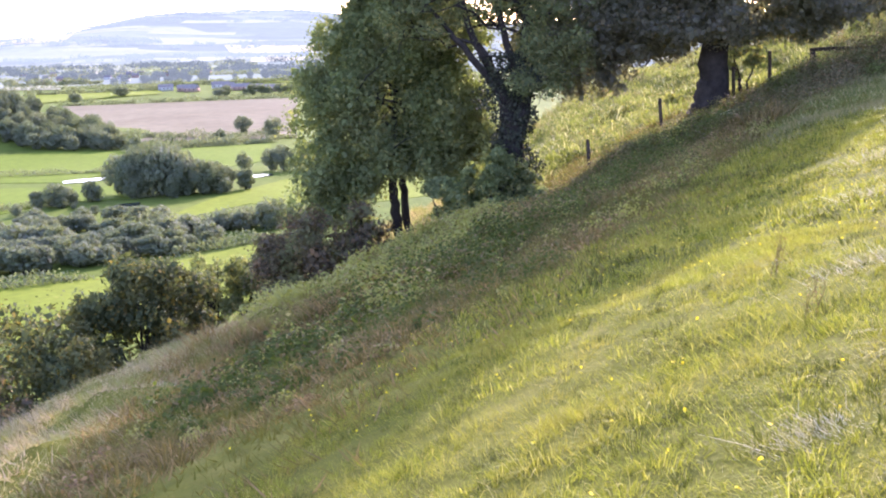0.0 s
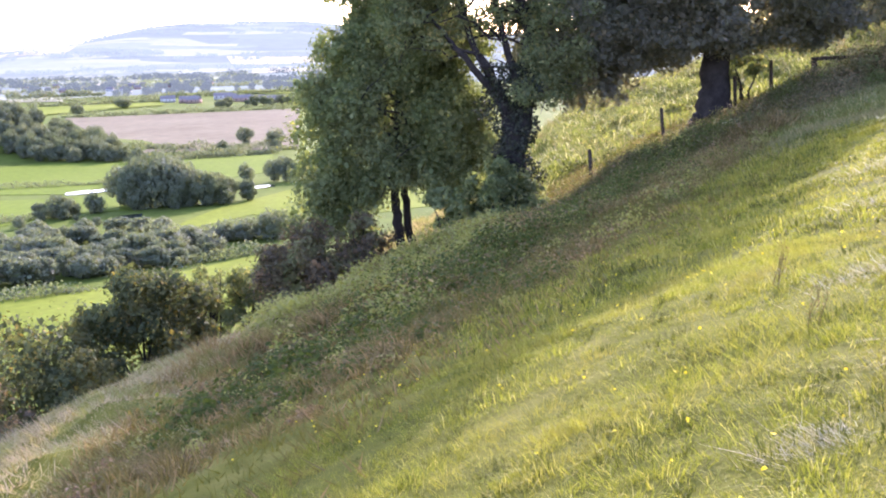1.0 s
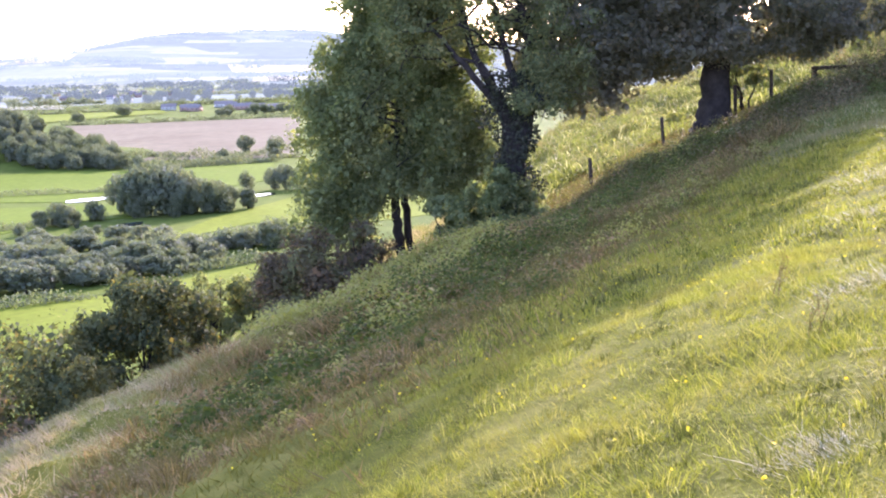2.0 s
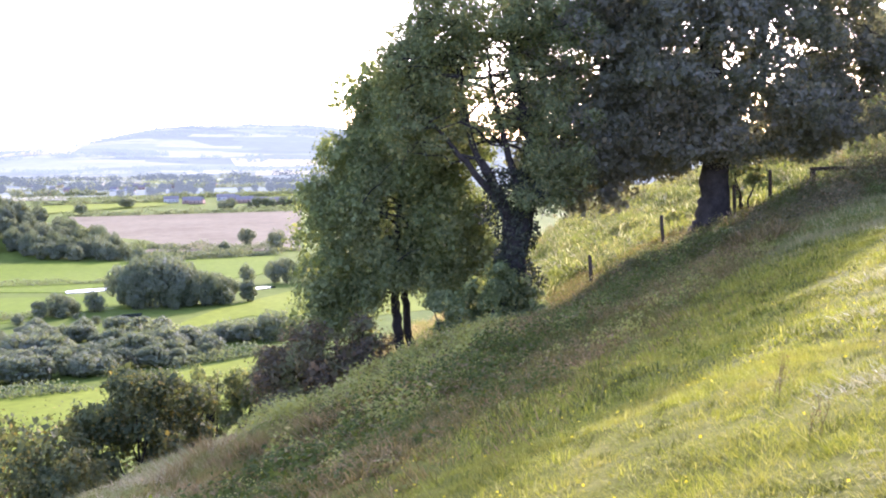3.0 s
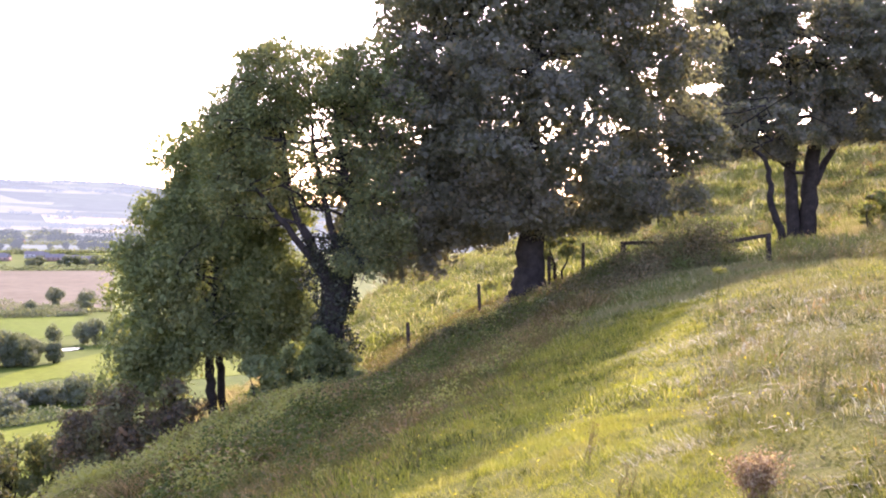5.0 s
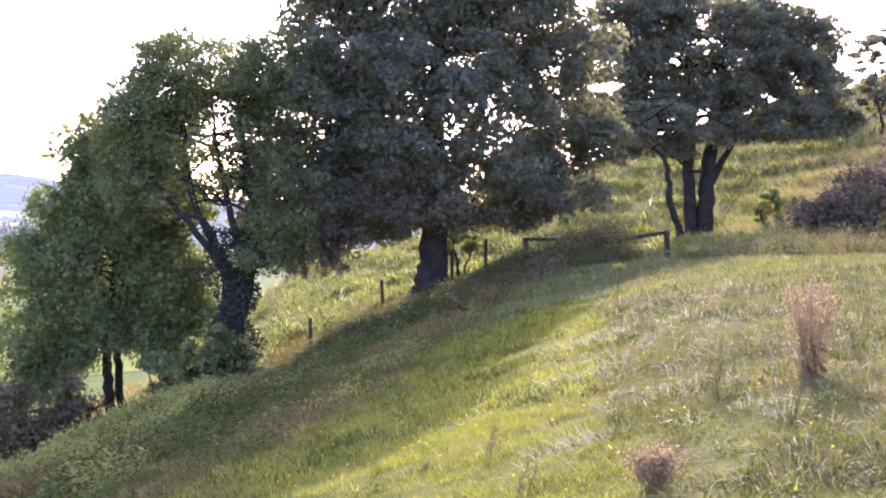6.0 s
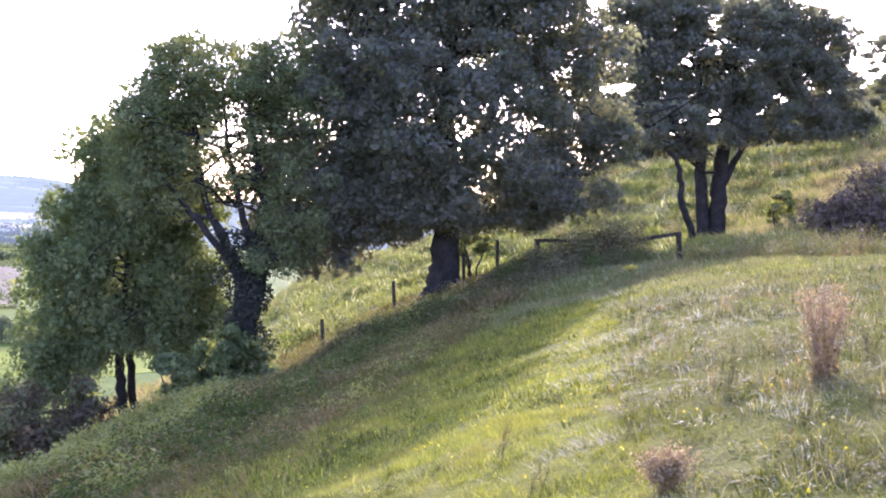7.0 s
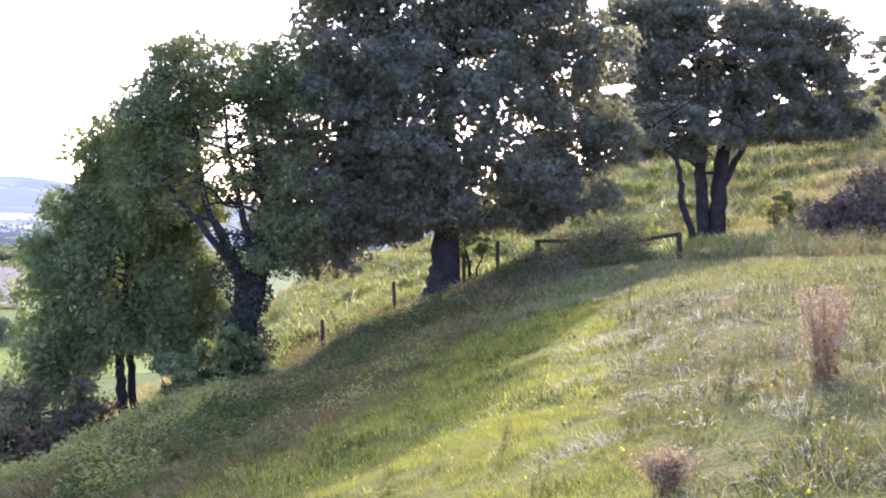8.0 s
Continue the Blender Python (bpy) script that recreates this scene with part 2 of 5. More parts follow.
def hill_z(x, y):
    """The chalk hillside: steep to the left, a terrace at the gate, a bank behind it, and a brow to the valley."""
    z = 0.40 * x - 0.125 * y - 0.22 * soft(x - 7, 5) + 0.02 * soft(y - 50, 10) + 0.46
    z += 0.33 * soft((x - 23) * 0.8 + (y - 59) * 0.6 - 13, 4) - 0.25 * soft(np.hypot(x, y) - 112, 20)
    lid = 0.8 - 0.014 * np.hypot(x, y) + 0.8 * soft((x - 23) * 0.8 + (y - 59) * 0.6 - 9, 4)
    z -= soft(z - lid, 0.4)
    z -= 0.75 * np.exp(-(((x - 7) / 9) ** 2) - ((y - 27) / 17) ** 2)
    z -= 0.7 * np.exp(-(((x - 2.6) / 2.6) ** 2) - ((y - 41) / 9) ** 2)
    z += 0.8 * np.exp(-(((x - 13.5) / 4.5) ** 2) - ((y - 50) / 12) ** 2)
    z -= 0.62 * soft((x + 9.5) * -0.97 + (y - 47) * 0.25, 2.5)
    z += 0.10 * (uneven(x, y, 0.9, 3) - 0.5) + 0.10 * (uneven(x, y, 2.6, 6) - 0.5)
    z += 0.16 * np.sin(x * 1.1 + y * 0.2) * np.sin(y * 0.83 + np.sin(x * 0.7)) * soft(np.tanh((y - 52) / 6), 0.2)
    u = (x + 1.2) * -0.923 + (y - 8) * 0.386
    z += 1.5 * (uneven(x, y, 2.4, 8) - 0.5) * (0.5 + 0.5 * np.tanh((u - 4.0) / 1.5)) * (0.5 - 0.5 * np.tanh((y - 41) / 2)) * (0.5 + 0.5 * np.tanh((y - 13) / 4))
    z -= 0.85 * np.exp(-(((x + 8) / 5) ** 2) - ((y - 41) / 8) ** 2) + 0.55 * np.exp(-(((x + 2) / 3) ** 2) - ((y - 43) / 6) ** 2)
    z -= 0.55 * np.exp(-(((x - 21) / 7) ** 2) - ((y - 36) / 8) ** 2)
    z += 3.0 * np.exp(-(((x - 12) / 10) ** 2) - ((y - 97) / 20) ** 2)
    z += 2.0 * np.exp(-(((x - 39) / 15) ** 2) - ((y - 100) / 24) ** 2)
    z += 0.26 * np.sin(z * 5.0 + np.sin(x * 0.4) + np.sin(y * 0.33)) * (0.5 + 0.5 * np.tanh((y - 53) / 3))
    return z + 0.20 * np.sin(x * 0.31 + 1.3) * np.sin(y * 0.23) + 0.07 * np.sin(x * 0.9 + y * 0.5) * np.sin(y * 0.7 - x * 0.3)


def valley_z(x, y):
    """The valley floor, and the long ridge on its far side."""
    r, a = np.hypot(x, y), np.degrees(np.arctan2(x, y))
    mound = 24 * np.exp(-(((x + 290) / 48) ** 2) - ((y - 765) / 45) ** 2)
    z = -64 + mound + 84 * np.exp(-(((a + 9.5) / 6.5) ** 4)) * np.exp(-(((r - 4000) / 700) ** 2)) + 52 * np.exp(-(((r - 4500) / 700) ** 2))
    return z + 48 * np.exp(-(((a + 18) / 4.5) ** 2)) * np.exp(-(((r - 3500) / 500) ** 2))


def ground_z(x, y):
    v = valley_z(x, y)
    return v + soft(hill_z(x, y) - v, 6)


def on_ground(x, y, sink=0.0):
    return (x, y, float(ground_z(np.array(float(x)), np.array(float(y)))) - sink)


def build_ground():
    """One sheet from under the camera to the horizon, finer towards the middle."""
    rings = np.concatenate([[0.0], np.geomspace(0.6, 3, 20), np.geomspace(3.04, 60, 200), np.geomspace(61.5, 4900, 130)])
    spokes = np.radians(np.concatenate([np.arange(-40, 50, 0.45), np.arange(50, 320, 3.0)]))
    r, a = np.meshgrid(rings, spokes, indexing="ij")
    x, y = r * np.sin(a), r * np.cos(a)
    n = len(spokes)
    i, k = np.meshgrid(np.arange(len(rings) - 1), np.arange(n), indexing="ij")
    faces = np.stack([i * n + k, i * n + (k + 1) % n, (i + 1) * n + (k + 1) % n, (i + 1) * n + k], -1).reshape(-1, 4)[:, ::-1]
    me = mesh_of("ground", np.stack([x, y, ground_z(x, y)], -1).reshape(-1, 3), faces)
    for mat in (M_TURF, M_VALLEY, M_HAZED_DISTANCE):
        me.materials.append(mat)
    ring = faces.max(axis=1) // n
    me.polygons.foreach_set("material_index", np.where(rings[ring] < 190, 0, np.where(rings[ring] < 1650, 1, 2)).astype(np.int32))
    me.polygons.foreach_set("use_smooth", np.ones(len(faces), bool))
    return tagged(new("ground", me), "steep grassy chalk hillside above a wide green valley", "ground", kind="structure")


ground = build_ground()


# ---- the valley: fields, water, woods, hedges, farms ----
M_FIELD_BRIGHT = mottled("pasture", [(0.3, (0.115, 0.15, 0.016)), (0.7, (0.155, 0.185, 0.026))], 0.02, 0.4)
M_FIELD_GREEN = mottled("meadow", [(0.3, (0.095, 0.135, 0.016)), (0.7, (0.125, 0.165, 0.024))], 0.015, 0.3)
M_FIELD_PLOUGH = mottled("ploughed_soil", [(0.3, (0.125, 0.108, 0.066)), (0.7, (0.16, 0.14, 0.088))], 0.02, 0.15)
# far fields glow faintly in the haze colour, imitating hazy air before them
M_FIELD_PALE = mottled("stubble", [(0.3, (0.2, 0.185, 0.12)), (0.7, (0.27, 0.25, 0.16))], 0.01, 0.1, glow=(HAZE_GLOW, 0.04))
M_FIELD_FAR = mottled("far_meadow", [(0.3, (0.15, 0.185, 0.06)), (0.7, (0.2, 0.225, 0.08))], 0.01, 0.1, glow=(HAZE_GLOW, 0.03))
M_FIELD_HAZY = mottled("hazy_field", [(0.3, (0.12, 0.128, 0.09)), (0.7, (0.155, 0.16, 0.11))], 0.01, 0.1, glow=(HAZE_GLOW, 0.08))


def field(corners, material, label, z=-63.75):
    verts = [(x, y, z) for x, y in corners] + [(x, y, z - 1.0) for x, y in corners]
    n = len(corners)
    me = bpy.data.meshes.new("field")
    me.from_pydata(verts, [], [tuple(range(n))] + [(k, k + n, (k + 1) % n + n, (k + 1) % n) for k in range(n)])
    me.materials.append(material)
    bm = bmesh.new()
    bm.from_mesh(me)
    bmesh.ops.recalc_face_normals(bm, faces=bm.faces)
    bm.to_mesh(me)
    bm.free()
    return tagged(new("field", me), label, "field", "fields of the valley", "structure")


field([(-112, 256), (-30, 250), (-50, 380), (-76, 346), (-95, 324), (-125, 309)], M_FIELD_BRIGHT, "bright green pasture at the foot of the hill")
field([(-104, 409), (-92, 473), (-60, 550), (20, 570), (20, 479), (-48, 435), (-75, 455), (-93, 424)], M_FIELD_BRIGHT, "sunlit green pasture between hedges")
field([(-175, 431), (-205, 524), (-137, 520), (-126, 480), (-153, 471)], M_FIELD_GREEN, "green meadow beside the river")
field([(-215, 545), (-265, 693), (-171, 668), (-100, 693), (-88, 604), (-110, 574), (-152, 581), (-169, 537)], M_FIELD_GREEN, "wide green meadow along the wood")
field([(-347, 1106), (-137, 1132), (-89, 723), (-187, 730), (-205, 762)], M_FIELD_PLOUGH, "bare pinkish brown ploughed field")



def far_field(a0, a1, r0, r1, material, label):
    """A field on the far side of the valley, between two bearings and two distances, that follows the land."""
    rng = np.random.default_rng(int(r0 - 100 * a0))
    near, far = r0 + (r1 - r0) * np.linspace(*rng.uniform(-0.15, 0.4, 2), 13), r1 - (r1 - r0) * np.linspace(*rng.uniform(-0.15, 0.4, 2), 13)
    share, a = np.meshgrid(np.linspace(0, 1, 9), np.radians(np.linspace(a0, a1, 13)), indexing="ij")
    a = a + share * math.radians(rng.uniform(-0.5, 0.5))
    r = near + (far - near) * share
    x, y = r * np.sin(a), r * np.cos(a)
    i, k = np.meshgrid(np.arange(8), np.arange(12), indexing="ij")
    me = mesh_of("field", np.stack([x, y, ground_z(x, y) + 0.9], -1).reshape(-1, 3), np.stack([i * 13 + k, (i + 1) * 13 + k, (i + 1) * 13 + k + 1, i * 13 + k + 1], -1).reshape(-1, 4)[:, ::-1])
    me.materials.append(material)
    return tagged(new("field", me), label, "field", "fields of the valley", "structure")


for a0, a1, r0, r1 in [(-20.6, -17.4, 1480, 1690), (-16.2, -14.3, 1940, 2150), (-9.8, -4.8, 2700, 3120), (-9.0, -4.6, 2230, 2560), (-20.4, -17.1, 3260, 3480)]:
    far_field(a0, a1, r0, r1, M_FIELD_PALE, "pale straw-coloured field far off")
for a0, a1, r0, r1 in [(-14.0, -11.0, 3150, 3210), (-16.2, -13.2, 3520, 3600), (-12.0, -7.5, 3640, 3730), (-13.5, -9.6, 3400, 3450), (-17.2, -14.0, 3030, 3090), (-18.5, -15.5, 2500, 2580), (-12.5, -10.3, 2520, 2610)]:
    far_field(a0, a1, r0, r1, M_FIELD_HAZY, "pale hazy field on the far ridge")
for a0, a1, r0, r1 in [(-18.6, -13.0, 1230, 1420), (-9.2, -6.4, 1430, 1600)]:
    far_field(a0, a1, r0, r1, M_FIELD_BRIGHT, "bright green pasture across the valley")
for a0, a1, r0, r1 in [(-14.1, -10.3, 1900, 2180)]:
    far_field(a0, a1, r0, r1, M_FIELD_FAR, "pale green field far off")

M_WATER, w_nodes, w_links, w_bsdf, w_out = shader("river_water")
w_bsdf.inputs["Base Color"].default_value = (0.02, 0.03, 0.03, 1)
w_bsdf.inputs["Roughness"].default_value = 0.12
w_ripple, w_bump = noise_at(w_nodes, w_links, 0.8, 3.0, "World"), w_nodes.new("ShaderNodeBump")
w_bump.inputs["Strength"].default_value = 0.25
w_links.new(w_ripple.outputs[0], w_bump.inputs["Height"])
w_links.new(w_bump.outputs[0], w_bsdf.inputs["Normal"])


def water(corners):
    ob = field(corners, M_WATER, "still bright river water between trees", -63.6)
    ob.name = "water"
    return tagged(ob, category="water")


water([(-172, 540), (-166, 546), (-154, 551), (-143, 553), (-143, 548), (-153, 543), (-162, 536), (-170, 534)])
water([(-92, 536), (-87, 542), (-79, 546), (-78, 541), (-84, 536), (-90, 532)])
water([(-128, 456), (-126, 463), (-119, 466), (-118, 460), (-123, 455)])


def field_tree_meshes(seed, n, leaf):
    """A broad hedgerow tree of unit height: a short trunk and a crown of clumps."""
    rng = np.random.default_rng(seed)
    trunk = tube([(0, 0, -0.05), (0.01, 0, 0.15), (0.02, 0.01, 0.32), (0, 0, 0.6)], [0.045, 0.032, 0.028, 0.012], 7, rng, 0.1)
    lumps_at = in_ball(rng, 17, 0.55) * (0.36, 0.36, 0.36) + (0, 0, 0.50)
    ball = in_ball(rng, n, 0.7)
    wide = rng.uniform(0.13, 0.22, 17)
    which = rng.integers(0, 17, n)
    spots = lumps_at[which] + ball * wide[which][:, None] * (1, 1, 0.85)
    keep = spots[:, 2] > 0.02
    core = in_ball(rng, n // 8, 0.0) * (0.33, 0.33, 0.36) + (0, 0, 0.5)
    places = np.concatenate([spots[keep], core])
    way = np.concatenate([ball[keep] * 1.6, np.zeros_like(core)])
    sizes = np.concatenate([np.full(keep.sum(), leaf), np.full(len(core), leaf * 2.2)])
    return mesh_of("trunk", *trunk), leaves("crown", rng, places, sizes, 0.8, 0.2, way, 0.35)


FIELD_TREES = [field_tree_meshes(40 + seed, 1500, 0.058) for seed in range(4)] + [field_tree_meshes(60 + seed, 2600, 0.043) for seed in range(4)]


# far leaves carry haze as emission, stronger in the second material
M_FAR_WOOD = mottled("far_wood", [(0.3, (0.03, 0.04, 0.03)), (0.7, (0.06, 0.07, 0.05))], 0.01, 0.1, glow=(HAZE_GLOW, 0.05))
M_HAZY_WOOD = mottled("hazy_wood", [(0.3, (0.04, 0.05, 0.04)), (0.7, (0.07, 0.08, 0.06))], 0.01, 0.1, glow=(HAZE_GLOW, 0.12))

# crown copies for far trees, which take the haze-glowing material
HAZED_CROWNS = [crown.copy() for _, crown in FIELD_TREES]


def field_tree(x, y, height, kind, width=1.0, label="dark green broadleaf tree standing in the valley", sink=0.0):
    kind += 4 if height > 11 else 0
    ob = thing("field_tree", (x, y, float(valley_z(x, y)) + 0.1 - 0.1 * height), label, "tree", "trees of the valley", kind * 1.7)
    ob.scale = (height * width, height * width, height)
    part("trunk", FIELD_TREES[kind][0], M_BARK, ob)
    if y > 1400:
        part("crown", HAZED_CROWNS[kind], M_FAR_WOOD, ob)
    else:
        part("crown", FIELD_TREES[kind][1], M_LEAF_FIELD, ob)
    return ob


tree_rng = np.random.default_rng(11)
# single trees: x, y, height, width
for x, y, height, width in [(-132, 713, 10, 1.0), (-127, 762, 15, 0.85), (-102, 717, 16, 1.0), (-95, 566, 10, 1.0), (-346, 1144, 14, 1.2), (-330, 1248, 14, 1.5),
                            (-156, 457, 9, 0.9), (-150, 462, 12, 1.0), (-140, 474, 10, 1.1), (-158, 440, 6, 1.0), (-146, 466, 8, 1.0), (-59, 397, 12, 1.3), (-68, 395, 8, 1.2), (-173, 676, 11, 1.0), (-54, 327, 3.4, 1.4)]:
    field_tree(x, y, height, int(tree_rng.integers(0, 4)), width)


def grove(x0, y0, x1, y1, count, low, high, spread, width=1.1, label="dark green tree of a valley wood"):
    """Trees along a line from end to end, scattered to both sides."""
    for k in range(count):
        s = (k + tree_rng.uniform(0.1, 0.9)) / count
        off = tree_rng.normal(size=2) * spread
        field_tree(x0 + (x1 - x0) * s + off[0], y0 + (y1 - y0) * s + off[1], tree_rng.uniform(low, high), int(tree_rng.integers(0, 4)), 0.78 * width * tree_rng.uniform(0.8, 1.25), label)


grove(-128, 486, -104, 490, 13, 17, 26, 3.5, 0.9)
grove(-106, 488, -90, 494, 9, 12, 20, 3, 0.9)
grove(-90, 486, -80, 500, 3, 8, 11, 2)
grove(-86, 562, -40, 566, 9, 12, 18, 5)
grove(-310, 775, -205, 745, 26, 12, 19, 7, 1.0)
grove(-300, 745, -200, 722, 26, 12, 19, 7, 1.0)
grove(-285, 715, -190, 700, 24, 12, 18, 5, 1.0)
grove(-240, 696, -178, 684, 14, 9, 15, 4)
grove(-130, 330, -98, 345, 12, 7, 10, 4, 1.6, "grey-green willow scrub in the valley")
grove(-140, 365, -95, 372, 12, 7, 12, 7, 1.6, "grey-green willow scrub in the valley")
grove(-105, 345, -75, 365, 15, 5, 8, 3, 1.5, "grey-green willow scrub in the valley")
grove(-155, 405, -105, 418, 10, 5, 9, 5, 1.6, "grey-green willow scrub in the valley")
grove(-98, 390, -50, 410, 15, 5, 8, 2, 1.8, "hedgerow tree of the valley")
grove(-155, 470, -128, 438, 6, 3, 6, 2, 1.4, "riverside bush of the valley")
grove(-240, 1190, -120, 1230, 14, 8, 14, 10, 1.4)
grove(-420, 1540, -150, 1620, 34, 9, 16, 25, 1.3)
grove(-650, 1700, -350, 1740, 26, 8, 15, 25, 1.4)


def far_wood(name, x0, y0, x1, y1, count, low, high, spread, seed):
    """Woods and hedges too far off to count, all in one."""
    rng = np.random.default_rng(seed)
    knots = count // 9
    which = rng.integers(0, knots, count)
    s, kx, ky = rng.uniform(0, 1, knots), rng.normal(size=knots) * spread, rng.normal(size=knots) * spread
    x = (x0 + (x1 - x0) * s + kx)[which] + rng.normal(size=count) * spread * 0.28
    y = (y0 + (y1 - y0) * s + ky)[which] + rng.normal(size=count) * spread * 0.05
    h = rng.uniform(low, high, count)
    spots = []
    for k in range(count):
        spots.append(in_ball(rng, 34, 0.4) * (h[k] * 0.7, h[k] * 0.7, h[k] * 0.5) + (x[k], y[k], float(ground_z(x[k], y[k])) + h[k] * 0.5))
    me = leaves("far_wood", rng, np.concatenate(spots), (low + high) * 0.15, 0.8)
    # woods past 2200 m get the stronger haze emission
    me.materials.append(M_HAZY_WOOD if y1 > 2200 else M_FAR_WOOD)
    return tagged(new(name, me), "hazy blue-green woods and hedges far across the valley", "woodland", kind="stuff")


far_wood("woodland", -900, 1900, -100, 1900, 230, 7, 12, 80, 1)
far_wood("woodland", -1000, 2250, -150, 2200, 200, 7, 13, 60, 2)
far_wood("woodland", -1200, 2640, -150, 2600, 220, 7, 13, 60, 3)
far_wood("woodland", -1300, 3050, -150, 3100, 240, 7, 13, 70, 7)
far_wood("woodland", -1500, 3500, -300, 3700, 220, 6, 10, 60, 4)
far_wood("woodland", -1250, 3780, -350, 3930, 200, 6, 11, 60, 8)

# scrub that fills the valley bottom between the meadows
grove(-150, 350, -100, 356, 20, 6, 10, 6, 1.6, "grey-green willow scrub in the valley")
grove(-160, 385, -110, 395, 20, 5, 9, 6, 1.6, "grey-green willow scrub in the valley")
grove(-110, 372, -72, 385, 15, 5, 8, 4, 1.8, "brownish scrub bush of the valley")
grove(-122, 476, -98, 500, 8, 11, 17, 4, 1.0)


def hedge(x0, y0, x1, y1, high, wide, seed):
    """A field hedge: an uneven strip of leaves from end to end."""
    rng = np.random.default_rng(seed)
    length = math.hypot(x1 - x0, y1 - y0)
    n = int(min(length, 150) * 26)
    s = rng.uniform(0, 1, n)
    top = high * (0.55 + 0.45 * np.sin(s * length * 0.21 + seed) * np.sin(s * length * 0.063 + 2 * seed)) + rng.uniform(0, 0.3, n) * high
    spots = np.stack([x0 + (x1 - x0) * s + rng.normal(size=n) * wide * 0.4, y0 + (y1 - y0) * s + rng.normal(size=n) * wide * 0.4, -63.9 + top * rng.uniform(0, 1, n)], 1)
    me = leaves("hedge", rng, spots, max(0.6, high * 0.2), 0.8, 0.5)
    me.materials.append(M_LEAF_FIELD)
    return tagged(new("hedge", me), "long uneven dark green field hedge in the valley", "hedge", "hedges of the valley")


for k, ends in enumerate([(-178, 672, -98, 700, 5, 4), (-82, 350, -38, 394, 4, 3), (-222, 566, -150, 574, 3.5, 3), (-352, 1112, -138, 1138, 6, 5), (-200, 690, -120, 702, 6, 5), (-105, 405, -48, 434, 5, 4),
                          (-310, 1345, -450, 1315, 7, 6), (-190, 1255, -140, 1290, 8, 6), (-90, 722, -206, 765, 5, 4), (-150, 470, -205, 428, 4, 3), (-62, 553, 22, 574, 5, 4), (-560, 1560, -440, 1570, 9, 7), (-128, 308, -98, 322, 4, 4)]):
    hedge(*ends, 140 + k)
for k, ends in enumerate([(-640, 1480, -330, 1440, 7, 8), (-330, 1440, -150, 1490, 8, 8), (-700, 1720, -420, 1760, 8, 10), (-420, 1760, -150, 1720, 8, 10), (-800, 2010, -300, 1960, 9, 12), (-900, 2250, -330, 2180, 9, 14)]):
    hedge(*ends, 170 + k)


# ---- the trees along the fence ----
def pads(rng, centres, radius, flat, per_pad, leaf, leaf_mat, tree, droop=0.0, core=0.22):
    """A crown of pads of foliage: small leaves over the outside of each pad, larger sprays within it."""
    spots, ways, sprays = [], [], []
    for centre in centres:
        r = radius * rng.uniform(0.55, 1.35)
        shape = np.array((r * rng.uniform(0.8, 1.25), r * rng.uniform(0.8, 1.25), r * flat * rng.uniform(0.75, 1.3)))
        ball = in_ball(rng, max(8, int(per_pad * (r / radius) ** 2)), 0.45)
        ball *= (1 + 0.22 * np.sin(ball[:, 0] * 5 + centre[0]) * np.sin(ball[:, 1] * 5 + centre[2] * 3))[:, None]
        place = ball * shape
        place[:, 2] -= droop * (np.hypot(place[:, 0], place[:, 1]) / r) ** 2 * r
        spots.append(place + centre)
        ways.append(ball / np.linalg.norm(ball, axis=1)[:, None])
        inside = in_ball(rng, max(4, int(per_pad * core * (r / radius) ** 2)), 0.0) * shape * 0.72
        inside[:, 2] -= droop * (np.hypot(inside[:, 0], inside[:, 1]) / r) ** 2 * r
        sprays.append(inside + centre)
    part("crown", leaves("crown", rng, np.concatenate(spots), leaf, 0.6, 0.35, np.concatenate(ways) * 1.3, 0.55), leaf_mat, tree)
    part("inner_crown", leaves("inner_crown", rng, np.concatenate(sprays), leaf * 2.1, 0.75, 0.3), leaf_mat, tree)


